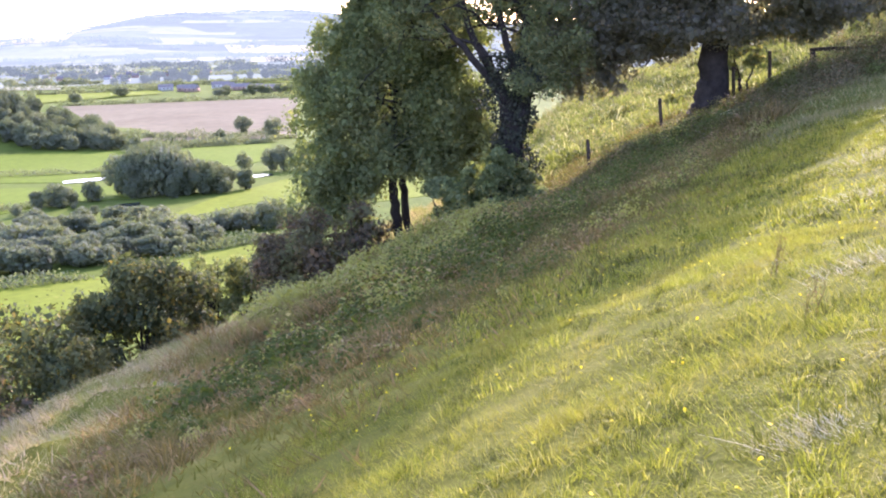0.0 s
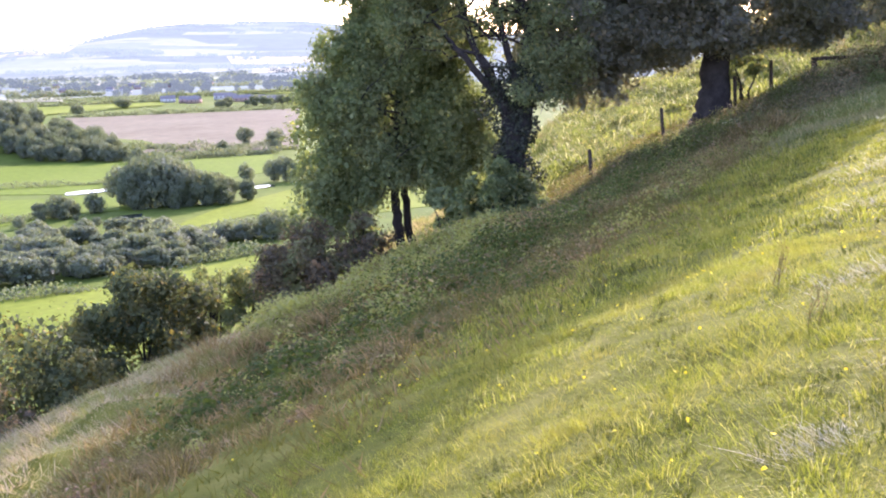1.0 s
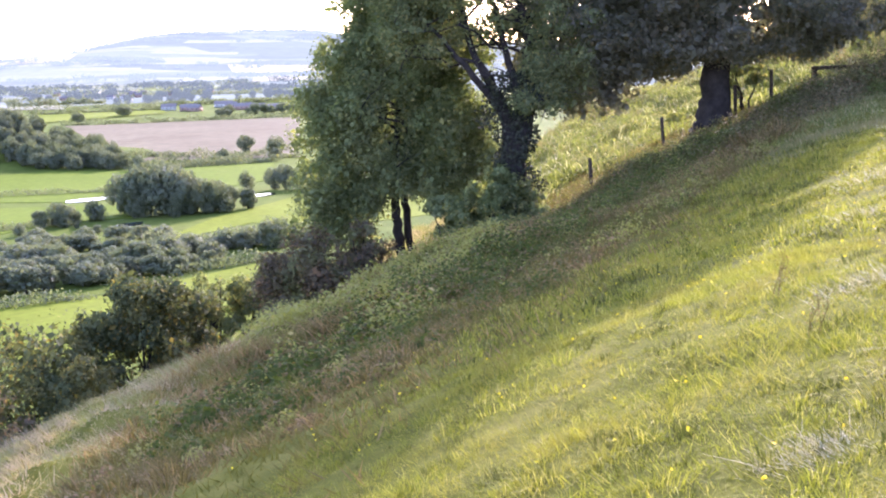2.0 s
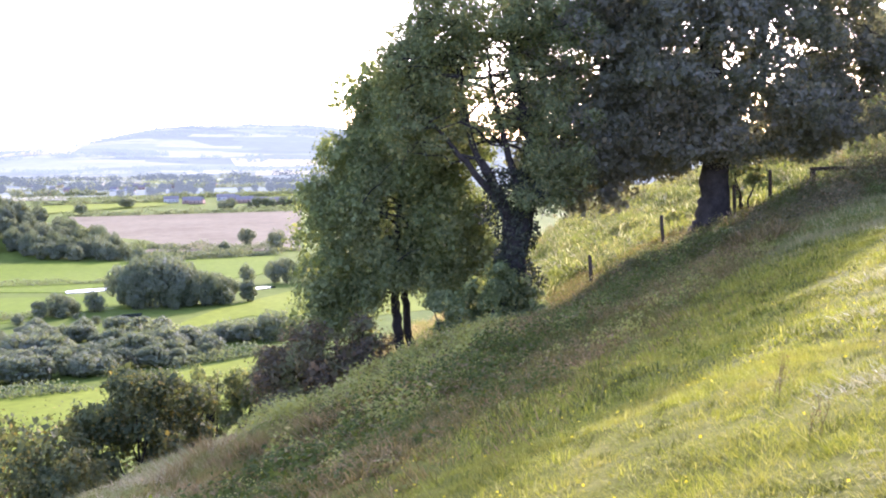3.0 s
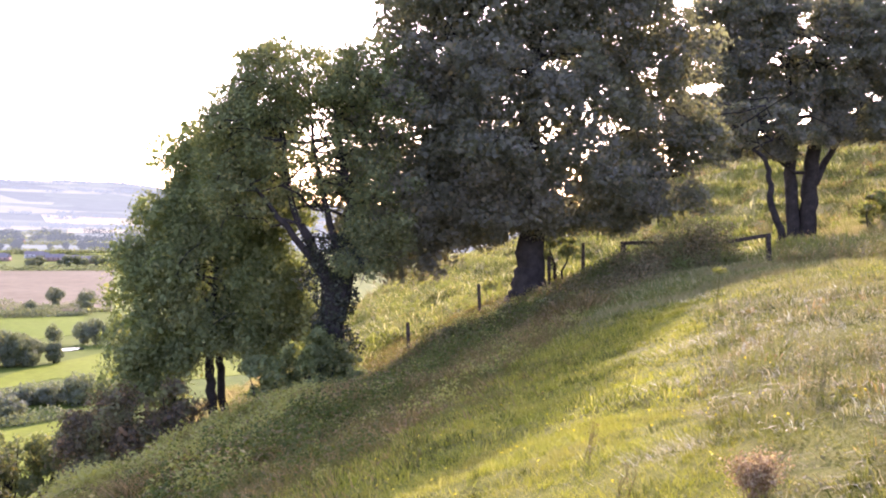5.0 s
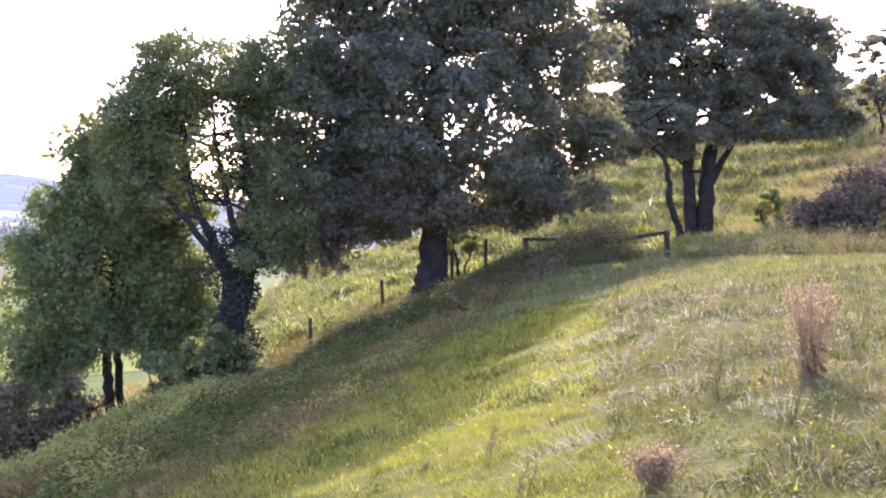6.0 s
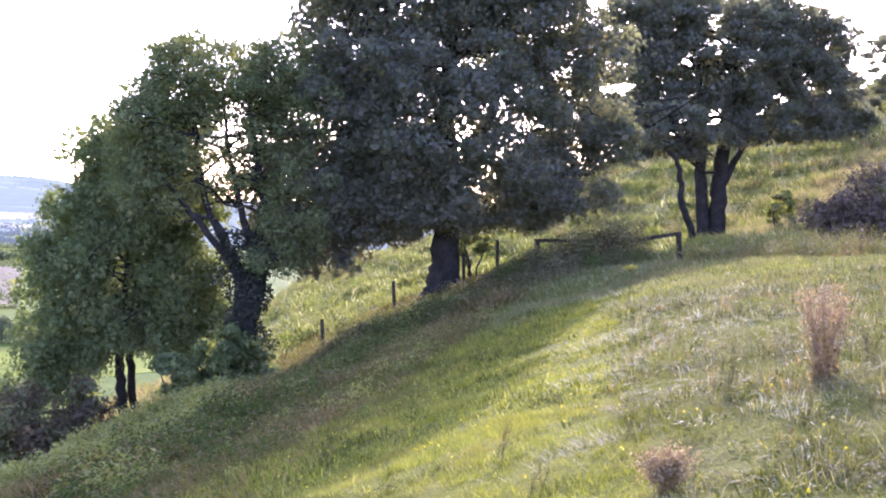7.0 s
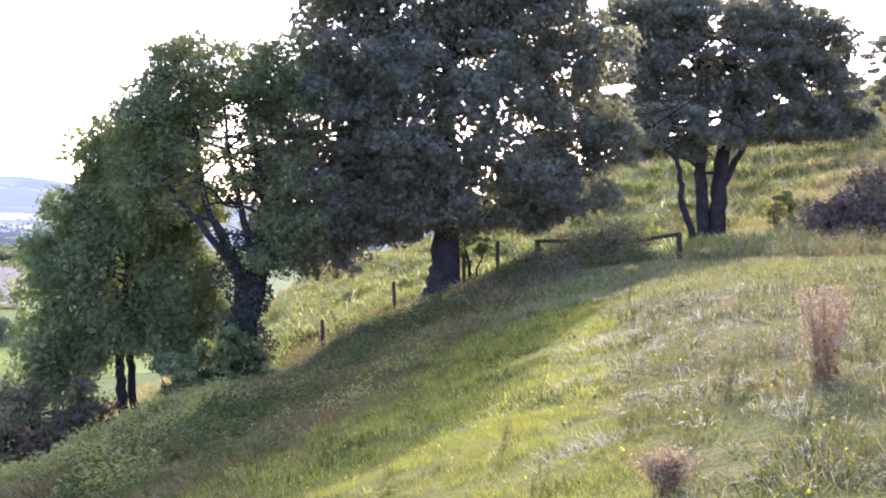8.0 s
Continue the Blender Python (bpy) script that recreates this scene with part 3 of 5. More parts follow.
def big_tree(name, at, seed, label, trunks, masses, clumps, clump_r, per_clump, leaf, leaf_mat, limbs=14, limb_r=0.11, flat=0.6, shell=0.55, sides=12, scale=1.0, droop=0.0, core=0.22, loose=0):
    """A tree: trunks (points and radii), limbs that run out into the crown, and a crown of clumps of leaves
    inside its masses (centre, radii, share)."""
    rng = np.random.default_rng(seed)
    tree = thing(name, on_ground(*at), label, "tree", scale=scale)
    tops = []
    for points, radii in trunks:
        fine = np.array([np.interp(np.linspace(0, len(points) - 1, 4 * len(points)), range(len(points)), [p[k] for p in points]) for k in range(3)]).T
        fine[1:-1] += rng.normal(size=(len(fine) - 2, 3)) * 0.03
        wide = np.interp(np.linspace(0, len(radii) - 1, len(fine)), range(len(radii)), radii)
        part("trunk", mesh_of("trunk", *tube(fine, wide, sides, rng, 0.10)), M_BARK, tree, smooth=True)
        tops.append(fine)
    centres = []
    for centre, radii, share in masses:
        n = max(1, int(clumps * share))
        centres.append(in_ball(rng, n, shell) * radii + np.array(centre))
    centres = np.concatenate(centres)
    high = np.flatnonzero(centres[:, 2] > 0.28 * centres[:, 2].max())
    picked = rng.permutation(high)[:limbs]
    tall = [stem for stem in tops if stem[-1, 2] - stem[0, 2] > 3.8] or tops[:1]
    for k in picked:
        stem = tall[rng.integers(0, len(tall))]
        end = centres[k]
        low = stem[:, 2] < end[2] - 0.15 * np.linalg.norm(end[:2] - stem[-1, :2])
        start = stem[max(len(stem) // 3, int(low.sum()) - 1)]
        line = bent(start, end, 7, rng.uniform(-0.3, 0.7), rng, 0.17)
        pieces = [tube(line, np.linspace(limb_r, 0.02, 7) * rng.uniform(0.7, 1.2), 6, rng, 0.1)]
        for twig in range(5):
            a = line[rng.integers(2, 7)]
            b = a + rng.normal(size=3) * (0.8, 0.8, 0.5)
            pieces.append(tube(bent(a, b, 4, 0.1, rng, 0.05), np.linspace(0.03, 0.008, 4), 4))
        part("limb", mesh_of("limb", *joined(pieces)), M_BARK, tree)
    pads(rng, centres, clump_r, flat, per_clump, leaf, leaf_mat, tree, droop, core)
    if loose:
        total = sum(share for _, _, share in masses)
        spots = [in_ball(rng, int(loose * share / total), 0.55) * radii + np.array(centre) for centre, radii, share in masses]
        part("outer_sprays", leaves("outer_sprays", rng, np.concatenate(spots), leaf * 1.1, 0.5, 0.3), leaf_mat, tree)
    return tree


# ash: two slim trunks, drooping green crown
big_tree("ash_tree", (-2.0, 49.0), 21, "green ash tree with two slim trunks beside the fence",
         [([(0, 0, -0.3), (-0.15, 0, 1.2), (-0.25, 0, 2.6), (-0.1, 0.1, 4.8), (0.2, 0, 8.0)], [0.24, 0.2, 0.18, 0.14, 0.05]),
          ([(0.5, 0.5, -0.3), (0.2, 0.5, 1.0), (0.15, 0.5, 2.6), (0.7, 0.3, 5.0), (1.4, 0.2, 8.0)], [0.2, 0.16, 0.15, 0.11, 0.04])],
         [((0.0, 0, 5.9), (3.6, 2.7, 3.0), 0.34), ((-2.5, -0.3, 4.4), (1.7, 1.6, 2.4), 0.15), ((2.4, 0, 5.2), (1.9, 1.5, 2.0), 0.14), ((0.4, 0, 8.9), (2.4, 2.0, 2.2), 0.2), ((-2.1, -0.5, 2.3), (1.5, 1.1, 1.5), 0.11), ((2.2, -0.4, 3.9), (1.5, 1.0, 1.0), 0.06), ((1.7, 0.1, 7.6), (2.0, 1.7, 2.2), 0.12), ((-0.4, 0, 3.9), (2.2, 1.4, 1.0), 0.06), ((-1.9, 0, 7.2), (1.9, 1.7, 2.0), 0.14), ((-1.0, 0, 10.0), (1.5, 1.4, 1.5), 0.08), ((0.9, 0, 11.3), (1.8, 1.6, 1.4), 0.10)],
         230, 0.9, 280, 0.13, M_LEAF_ASH, limbs=18, limb_r=0.07, flat=0.8, shell=0.62, droop=0.45, loose=7000)

# ivied tree with an open crown
big_tree("ivied_tree", (2.4, 45.0), 22, "tall open-crowned tree with a thick dark ivied trunk",
         [([(0, 0, -0.4), (0.0, 0, 1.5), (0.05, 0, 3.4), (-0.4, 0, 4.8), (-1.3, 0.2, 6.4), (-1.8, 0.3, 8.6), (-2.0, 0.3, 11.0)], [0.66, 0.48, 0.42, 0.24, 0.13, 0.08, 0.03]),
          ([(0.1, 0, 3.0), (0.5, 0.2, 4.6), (0.7, 0.4, 6.8), (0.2, 0.5, 9.4), (0.0, 0.5, 12.0)], [0.46, 0.36, 0.2, 0.11, 0.03]),
          ([(0.4, 0, 4.6), (-0.2, 0.2, 6.8), (-0.7, 0.3, 9.0), (-0.9, 0.2, 11.4)], [0.18, 0.12, 0.08, 0.02]),
          ([(-0.6, 0, 4.8), (-2.0, -0.2, 6.6), (-3.2, -0.2, 8.0), (-3.9, -0.2, 9.4)], [0.16, 0.10, 0.06, 0.02])],
         [((-0.8, 0.4, 11.7), (3.0, 2.6, 1.6), 0.32), ((-3.7, 0, 9.2), (1.6, 1.5, 1.5), 0.16), ((-0.9, 0.6, 9.0), (2.6, 2.4, 1.6), 0.10), ((1.6, 0.4, 10.8), (2.0, 2.0, 2.4), 0.22), ((-3.3, 0.2, 7.4), (1.7, 1.4, 1.5), 0.13), ((1.8, 0.2, 7.0), (1.5, 1.4, 2.2), 0.15), ((1.0, -0.2, 5.4), (1.1, 0.9, 1.2), 0.06), ((-1.2, 0.4, 7.6), (1.5, 1.3, 1.5), 0.06), ((-2.6, 0, 10.6), (1.8, 1.5, 1.3), 0.14)],
         330, 0.55, 140, 0.115, M_LEAF_AIRY, limbs=48, limb_r=0.05, flat=0.75, shell=0.2, core=0.07, loose=12000)

# ivy round its trunk and fork
ivy_rng = np.random.default_rng(77)
ivy_at = ivy_rng.uniform(0.3, 6.0, 5200)
ivy_turn = ivy_rng.uniform(0, 2 * math.pi, 5200)
ivy_wide = np.interp(ivy_at, [0.6, 3.5, 5.0, 6.4], [0.72, 0.66, 0.8, 0.5]) * ivy_rng.uniform(0.75, 1.3, 5200) * (1 + 0.3 * np.sin(2 * ivy_turn + 1.7 * ivy_at) + 0.25 * np.sin(4.1 * ivy_at + ivy_turn))
ivy_me = leaves("ivy", ivy_rng, np.stack([np.cos(ivy_turn) * ivy_wide + np.interp(ivy_at, [0.6, 3.4, 6.4], [0, 0.05, -0.25]), np.sin(ivy_turn) * ivy_wide, ivy_at], 1), 0.13, 0.8)
ivy_me.materials.append(M_IVY)
ivy = tagged(new("ivy", ivy_me), "dark ivy clothing the trunk of the open-crowned tree", "ivy", kind="stuff")
ivy.location = on_ground(2.4, 45.0)

# the great dark tree by the gate, its unseen top heightened to cast the shade
big_tree("sycamore_tree", (10.3, 47.0), 23, "great dark broad-crowned sycamore with a thick flared trunk",
         [([(0, 0, -0.6), (-0.03, 0, 0.1), (-0.03, 0, 0.5), (0.0, 0, 1.4), (0.05, 0, 4.0), (-0.1, 0.1, 7.0), (0.1, 0, 11.0), (0.2, 0, 16.0)], [1.15, 0.9, 0.68, 0.56, 0.52, 0.38, 0.22, 0.05]),
          ([(0.1, 0, 3.6), (1.2, 0.3, 5.8), (2.4, 0.4, 8.6), (3.0, 0.4, 11.5)], [0.3, 0.22, 0.14, 0.03]),
          ([(-0.1, 0, 3.4), (-1.6, -0.2, 5.2), (-3.0, -0.3, 7.6), (-3.6, -0.3, 10.5)], [0.3, 0.2, 0.13, 0.03]),
          ([(0.1, 0.1, 3.0), (2.2, 0.2, 4.2), (4.6, 0.2, 4.9), (6.2, 0.2, 5.0)], [0.22, 0.15, 0.09, 0.03]),
          ([(0.0, 0, 3.2), (-2.2, -0.2, 3.9), (-4.6, -0.3, 4.0), (-6.6, -0.3, 3.4)], [0.2, 0.14, 0.08, 0.03])],
         [((0.0, 0, 9.8), (5.4, 5.0, 4.6), 0.30), ((-4.6, -0.3, 6.4), (3.2, 2.8, 3.0), 0.16), ((-4.8, -0.2, 4.3), (3.2, 2.2, 1.8), 0.09), ((0.0, -3.2, 6.4), (4.2, 1.8, 3.0), 0.10), ((-2.2, -1.0, 3.6), (3.0, 1.8, 0.9), 0.05),
          ((-3.0, 0.2, 2.7), (2.6, 1.3, 0.8), 0.035), ((-5.8, -0.2, 3.3), (2.2, 1.4, 1.2), 0.04), ((-4.6, 0.2, 1.3), (1.3, 0.9, 0.9), 0.014), ((4.9, 0, 8.8), (3.0, 2.8, 3.0), 0.10), ((5.8, 0.4, 6.4), (2.4, 2.0, 1.2), 0.075), ((-2.4, 0, 5.6), (2.3, 1.8, 1.6), 0.06), ((4.6, 0.2, 4.2), (3.0, 1.8, 0.8), 0.06), ((1.2, -2.0, 4.6), (3.0, 1.8, 0.9), 0.045), ((-0.4, -1.4, 3.4), (2.8, 1.3, 0.6), 0.04), ((3.0, 0.4, 3.4), (2.2, 1.4, 0.6), 0.03), ((4.2, 0, 5.5), (1.8, 1.4, 0.6), 0.02), ((-4.6, 0.6, 2.4), (3.0, 1.2, 0.9), 0.04), ((-6.5, 0.2, 2.4), (1.5, 1.0, 1.0), 0.022), ((0.4, 0, 13.4), (4.8, 4.2, 3.4), 0.22), ((1.8, 0, 16.6), (3.7, 3.2, 2.8), 0.22), ((2.9, 0, 18.8), (2.8, 2.6, 2.6), 0.19), ((-3.4, 0, 10.6), (3.4, 3.2, 3.4), 0.14), ((3.4, 0, 11.8), (3.4, 3.0, 3.0), 0.11)],
         700, 0.82, 130, 0.138, M_LEAF_DARK, limbs=50, limb_r=0.09, flat=0.66, shell=0.3, droop=0.15, core=0.3, loose=36000)

# the tree with several stems behind the rails
big_tree("maple_tree", (30.0, 65.4), 24, "dark tree with two thick stems beyond the end of the rails",
         [([(0.3, 0, -0.5), (0.3, 0, 0.8), (0.32, 0, 2.6), (0.5, 0, 5.2), (1.2, 0.1, 10.5)], [0.5, 0.42, 0.38, 0.28, 0.05]),
          ([(-0.35, 0.2, -0.5), (-0.3, 0.2, 0.8), (-0.5, 0.2, 2.6), (-0.55, 0.2, 5.2), (-0.9, 0.2, 10.5)], [0.4, 0.33, 0.3, 0.22, 0.05]),
          ([(0.45, 0, 2.8), (1.5, 0, 4.6), (3.0, 0.2, 6.8), (4.6, 0.2, 8.0)], [0.2, 0.14, 0.09, 0.03]),
          ([(-0.5, 0.2, 4.0), (-1.7, 0.2, 5.4), (-3.0, 0.1, 6.8), (-4.0, 0, 8.6)], [0.18, 0.13, 0.08, 0.03])],
         [((0.2, 0, 9.2), (4.6, 3.6, 3.0), 0.46), ((4.9, 0, 8.0), (2.4, 2.0, 1.8), 0.16), ((-4.4, -0.2, 7.6), (2.4, 2.2, 2.6), 0.20), ((-4.4, -0.5, 5.6), (2.4, 2.0, 1.6), 0.11), ((0.3, -1.6, 6.0), (3.8, 1.4, 1.4), 0.14), ((4.8, -0.6, 6.0), (2.2, 1.6, 1.2), 0.09), ((-2.4, -0.4, 4.6), (2.2, 1.3, 0.6), 0.04), ((3.2, 0.0, 11.0), (2.6, 2.4, 1.3), 0.11), ((-2.6, 0.0, 11.2), (2.6, 2.4, 1.4), 0.12), ((7.4, 0, 6.4), (1.3, 1.2, 0.9), 0.04), ((5.0, 0, 10.0), (2.4, 2.0, 1.6), 0.12), ((-4.4, 0, 10.0), (2.0, 1.8, 1.6), 0.09)],
         420, 0.68, 130, 0.135, M_LEAF_DARK, limbs=30, limb_r=0.08, flat=0.6, shell=0.2, scale=1.2, droop=0.15, core=0.32, loose=20000)

# a crooked thin tree before it
big_tree("thorn_tree", (25.2, 57.2), 25, "crooked thin thorn tree beside the thick-stemmed tree",
         [([(0, 0, -0.4), (-0.05, 0, 0.6), (-0.42, 0, 1.5), (-0.5, 0, 2.4), (-0.7, 0, 3.2), (-1.5, 0, 3.9)], [0.17, 0.13, 0.12, 0.1, 0.08, 0.03])],
         [((-1.2, 0, 4.4), (2.0, 1.4, 0.8), 1.0)], 26, 0.45, 130, 0.12, M_LEAF_DARK, limbs=10, limb_r=0.04, scale=1.35)

# small thin trees further up the bank
for x, y, h, seed in [(46.0, 72.5, 4.2, 35), (51.5, 82.0, 5.6, 31), (56.0, 85.0, 6.0, 32), (47.5, 82.5, 4.0, 33)]:
    big_tree("thorn_tree", (x, y), seed, "small thin thorn tree on the upper bank",
             [([(0, 0, -0.3), (0.1, 0, h * 0.3), (-0.2, 0.1, h * 0.6), (0.1, 0, h * 0.95)], [0.14, 0.1, 0.07, 0.02])],
             [((0, 0, h * 0.72), (2.2, 2.0, h * 0.3), 1.0)], 34, 0.5, 150, 0.13, M_LEAF_DARK, limbs=9, limb_r=0.05, flat=0.5)


def shrub(name, at, seed, label, width, height, mat, clumps=30, per_clump=200, leaf=0.11, stems=7, clump_r=None, lift=0.0, category="shrub"):
    """A bush of several stems from one root, and an uneven crown of clumps."""
    rng = np.random.default_rng(seed)
    bush = thing(name, on_ground(*at), label, category)
    r = clump_r or width * 0.17
    centres = in_ball(rng, clumps, 0.35) * (width * 0.5 - r * 0.6, width * 0.45 - r * 0.5, height * 0.5 * (1 - lift) - r * 0.1) + (0, 0, height * (0.46 + lift * 0.5))
    centres[:, 2] = np.maximum(centres[:, 2], r * 0.4)
    for k in range(stems):
        end = centres[rng.integers(0, clumps)]
        root = (rng.normal() * 0.12 * width * 0.4, rng.normal() * 0.1, -0.2)
        part("stem", mesh_of("stem", *tube(bent(root, end, 6, 0.1, rng, 0.05), np.linspace(0.06, 0.012, 6), 6, rng, 0.1)), M_BARK, bush)
    pads(rng, centres, r, 0.75, int(per_clump * 0.5), leaf * 1.2, mat, bush, 0.2, 0.2)
    return bush


shrub("hawthorn_bush", (-5.2, 42.5), 51, "dense dark reddish hawthorn bush on the brow", 3.9, 3.4, M_LEAF_HAW, 80, 260, 0.10, 9)
shrub("hawthorn_bush", (-3.4, 44.5), 52, "dark reddish hawthorn bush beside the ash", 2.8, 2.8, M_LEAF_HAW, 46, 230, 0.10, 8)
shrub("elder_bush", (-11.0, 42.0), 53, "dark green elder bush with yellowing top below the brow", 3.7, 4.9, M_LEAF_SHRUB, 80, 260, 0.10, 8, lift=0.2)
shrub("hazel_bush", (-9.4, 46.5), 54, "light green open hazel bush below the brow", 2.7, 3.6, M_LEAF_AIRY, 40, 150, 0.10, 10)
shrub("hazel_bush", (-8.3, 48.0), 55, "light green hazel bush below the brow", 2.6, 2.8, M_LEAF_AIRY, 34, 160, 0.11, 8)
shrub("elder_bush", (-13.8, 38.5), 56, "olive green bush with bare twigs below the brow", 5.4, 5.2, M_LEAF_SHRUB, 60, 220, 0.11, 10)
shrub("elder_bush", (-12.4, 40.5), 65, "dark green bush with brownish leaves below the brow", 3.2, 4.2, M_LEAF_SHRUB, 50, 220, 0.11, 7)
shrub("elder_bush", (-9.9, 44.0), 66, "dark green bush below the brow", 2.6, 3.6, M_LEAF_SHRUB, 40, 200, 0.11, 7)
shrub("elder_bush", (-11.6, 36.5), 57, "small dark green bush on the slope", 2.2, 2.6, M_LEAF_SHRUB, 30, 200, 0.09, 5)
shrub("elder_bush", (-14.2, 35.0), 58, "brownish low bush at the edge of the slope", 3.4, 2.8, M_LEAF_HAW, 34, 180, 0.10, 7)
shrub("elder_bush", (1.9, 44.2), 59, "green bush round the foot of the ivied tree", 2.4, 2.9, M_LEAF_ASH, 46, 220, 0.11, 6)
shrub("elder_bush", (3.1, 44.3), 67, "green bush against the ivied trunk", 1.4, 1.6, M_LEAF_ASH, 20, 200, 0.10, 5)
shrub("elder_bush", (-0.2, 45.2), 60, "green bush with drooping sprays under the ash", 2.0, 2.6, M_LEAF_ASH, 18, 150, 0.12, 5, lift=0.35)
shrub("elder_bush", (0.9, 44.8), 68, "green bush hanging over the fence beside the ivied tree", 2.2, 2.6, M_LEAF_ASH, 26, 190, 0.11, 5, lift=0.3)
shrub("elder_sapling", (11.7, 48.6), 61, "small green sapling behind the fence", 1.8, 2.2, M_LEAF_AIRY, 16, 110, 0.11, 4, lift=0.35)
for x, y, seed, wide, high in [(24.4, 41.6, 63, 3.6, 2.4), (26.2, 41.4, 64, 4.2, 3.6), (28.6, 42.0, 69, 4.8, 4.6), (31.4, 43.0, 74, 5.2, 5.0)]:
    shrub("thorn_scrub", (x, y), seed, "dark purplish-brown thorn scrub at the foot of the bank", wide, high, M_SCRUB, 50, 230, 0.09, 9)

# ---- fence, rails ----
def post_mesh(h, r, seed):
    rng = np.random.default_rng(seed)
    v, f = tube([(0, 0, -0.4), (0, 0, 0.3), (0, 0, h - 0.04), (0, 0, h - 0.01), (0, 0, h)], [r, r * 0.98, r * 0.94, r * 0.8, r * 0.05], 8, rng, 0.06)
    return mesh_of("post", v, f)


fence = thing("post_fence", on_ground(8.4, 47.0), "old post and wire fence climbing the slope under the trees", "fence")
fence_base = Vector(fence.location)
FENCE = [(0.8, 45.0, 1.15), (5.35, 45.6, 1.2), (8.3, 47.0, 1.3), (11.3, 48.0, 1.25), (12.75, 48.2, 1.3)]
for k, (x, y, h) in enumerate(FENCE):
    post = part("post", post_mesh(h, 0.075, 70 + k), M_POST, fence)
    post.location = Vector(on_ground(x, y)) - fence_base
    post.rotation_euler = (0.0, radians(-4.5 + k % 2), 0.3 * k)
M_WIRE = mottled("rusty_wire", [(0.3, (0.10, 0.08, 0.07)), (0.7, (0.2, 0.17, 0.15))], 4.0, space="Object", rough=0.6)
for height in (0.35, 0.7, 1.02):
    line = np.array([np.array(on_ground(x, y)) - np.array(fence_base) + (0, -0.06, height) for x, y, h in FENCE])
    part("wire", mesh_of("wire", *tube(line, np.full(len(line), 0.004), 4)), M_WIRE, fence)

rails = thing("rail_fence", on_ground(16.0, 48.5), "weathered grey timber rails on square posts where the path goes through", "fence")
rails_base = Vector(rails.location)
RAILS = [(14.5, 48.4, 1.15), (18.7, 48.6, 1.1), (20.6, 48.0, 1.35)]
tops = []
for k, (x, y, h) in enumerate(RAILS):
    bm = bmesh.new()
    bmesh.ops.create_cube(bm, size=1, matrix=Matrix.Diagonal((0.19, 0.17, h + 0.4, 1)))
    bmesh.ops.bevel(bm, geom=bm.edges[:], offset=0.015, segments=1, affect="EDGES")
    me = bpy.data.meshes.new("post")
    bm.to_mesh(me)
    bm.free()
    post = part("post", me, M_POST, rails)
    post.location = Vector(on_ground(x, y)) - rails_base + Vector((0, 0, (h + 0.4) / 2 - 0.4))
    post.rotation_euler = (0, radians(-2 - k), 0.1)
    tops.append(Vector(on_ground(x, y)) - rails_base + Vector((0, -0.02, h - 0.06)))
for a, b in zip(tops, tops[1:]):
    bm = bmesh.new()
    bmesh.ops.create_cube(bm, size=1, matrix=Matrix.Diagonal(((b - a).length + 0.1, 0.09, 0.15, 1)))
    bmesh.ops.bevel(bm, geom=bm.edges[:], offset=0.012, segments=1, affect="EDGES")
    me = bpy.data.meshes.new("rail")
    bm.to_mesh(me)
    bm.free()
    rail = part("rail", me, M_POST, rails)
    rail.matrix_basis = Matrix.Translation((a + b) / 2) @ (b - a).to_track_quat("X", "Z").to_matrix().to_4x4()


# ---- grass and weeds ----
def scatter(rng, x0, x1, y0, y1, n):
    return rng.uniform(x0, x1, n), rng.uniform(y0, y1, n)


def rough_side(x, y):
    """How far a place lies on the unmown side, from the shade's edge towards the fence; metres."""
    return (x + 0.35) * -0.923 + (y - 8) * 0.386


def weedy(x, y):
    """Where the turf gives way to grey seeding weeds, uphill of the camera: 0 to 1."""
    return np.clip((x - 0.37 * y + 0.1) / 0.5, 0, 1) * np.clip((24 - y) / 6, 0, 1)


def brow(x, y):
    """How far a place lies out on the sunny brow, past a shade edge along the sun's bearing; metres."""
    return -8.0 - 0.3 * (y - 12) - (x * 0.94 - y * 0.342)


def brambly(x, y):
    """Where low bramble covers the slope below the ash."""
    return (rough_side(x, y) > 7.0) & (x < 1.6 + 0.06 * (y - 36)) & (x * 0.94 - y * 0.342 > -16.5) & (y > 26)


def shade_strip(x, y):
    """The strip darkened with nettles as a band of shade, between path and bramble."""
    u = rough_side(x, y)
    return (u > 4.3) & (u < 6.6) & (y > 13) & (y < 38) & (brow(x, y) < -0.6)


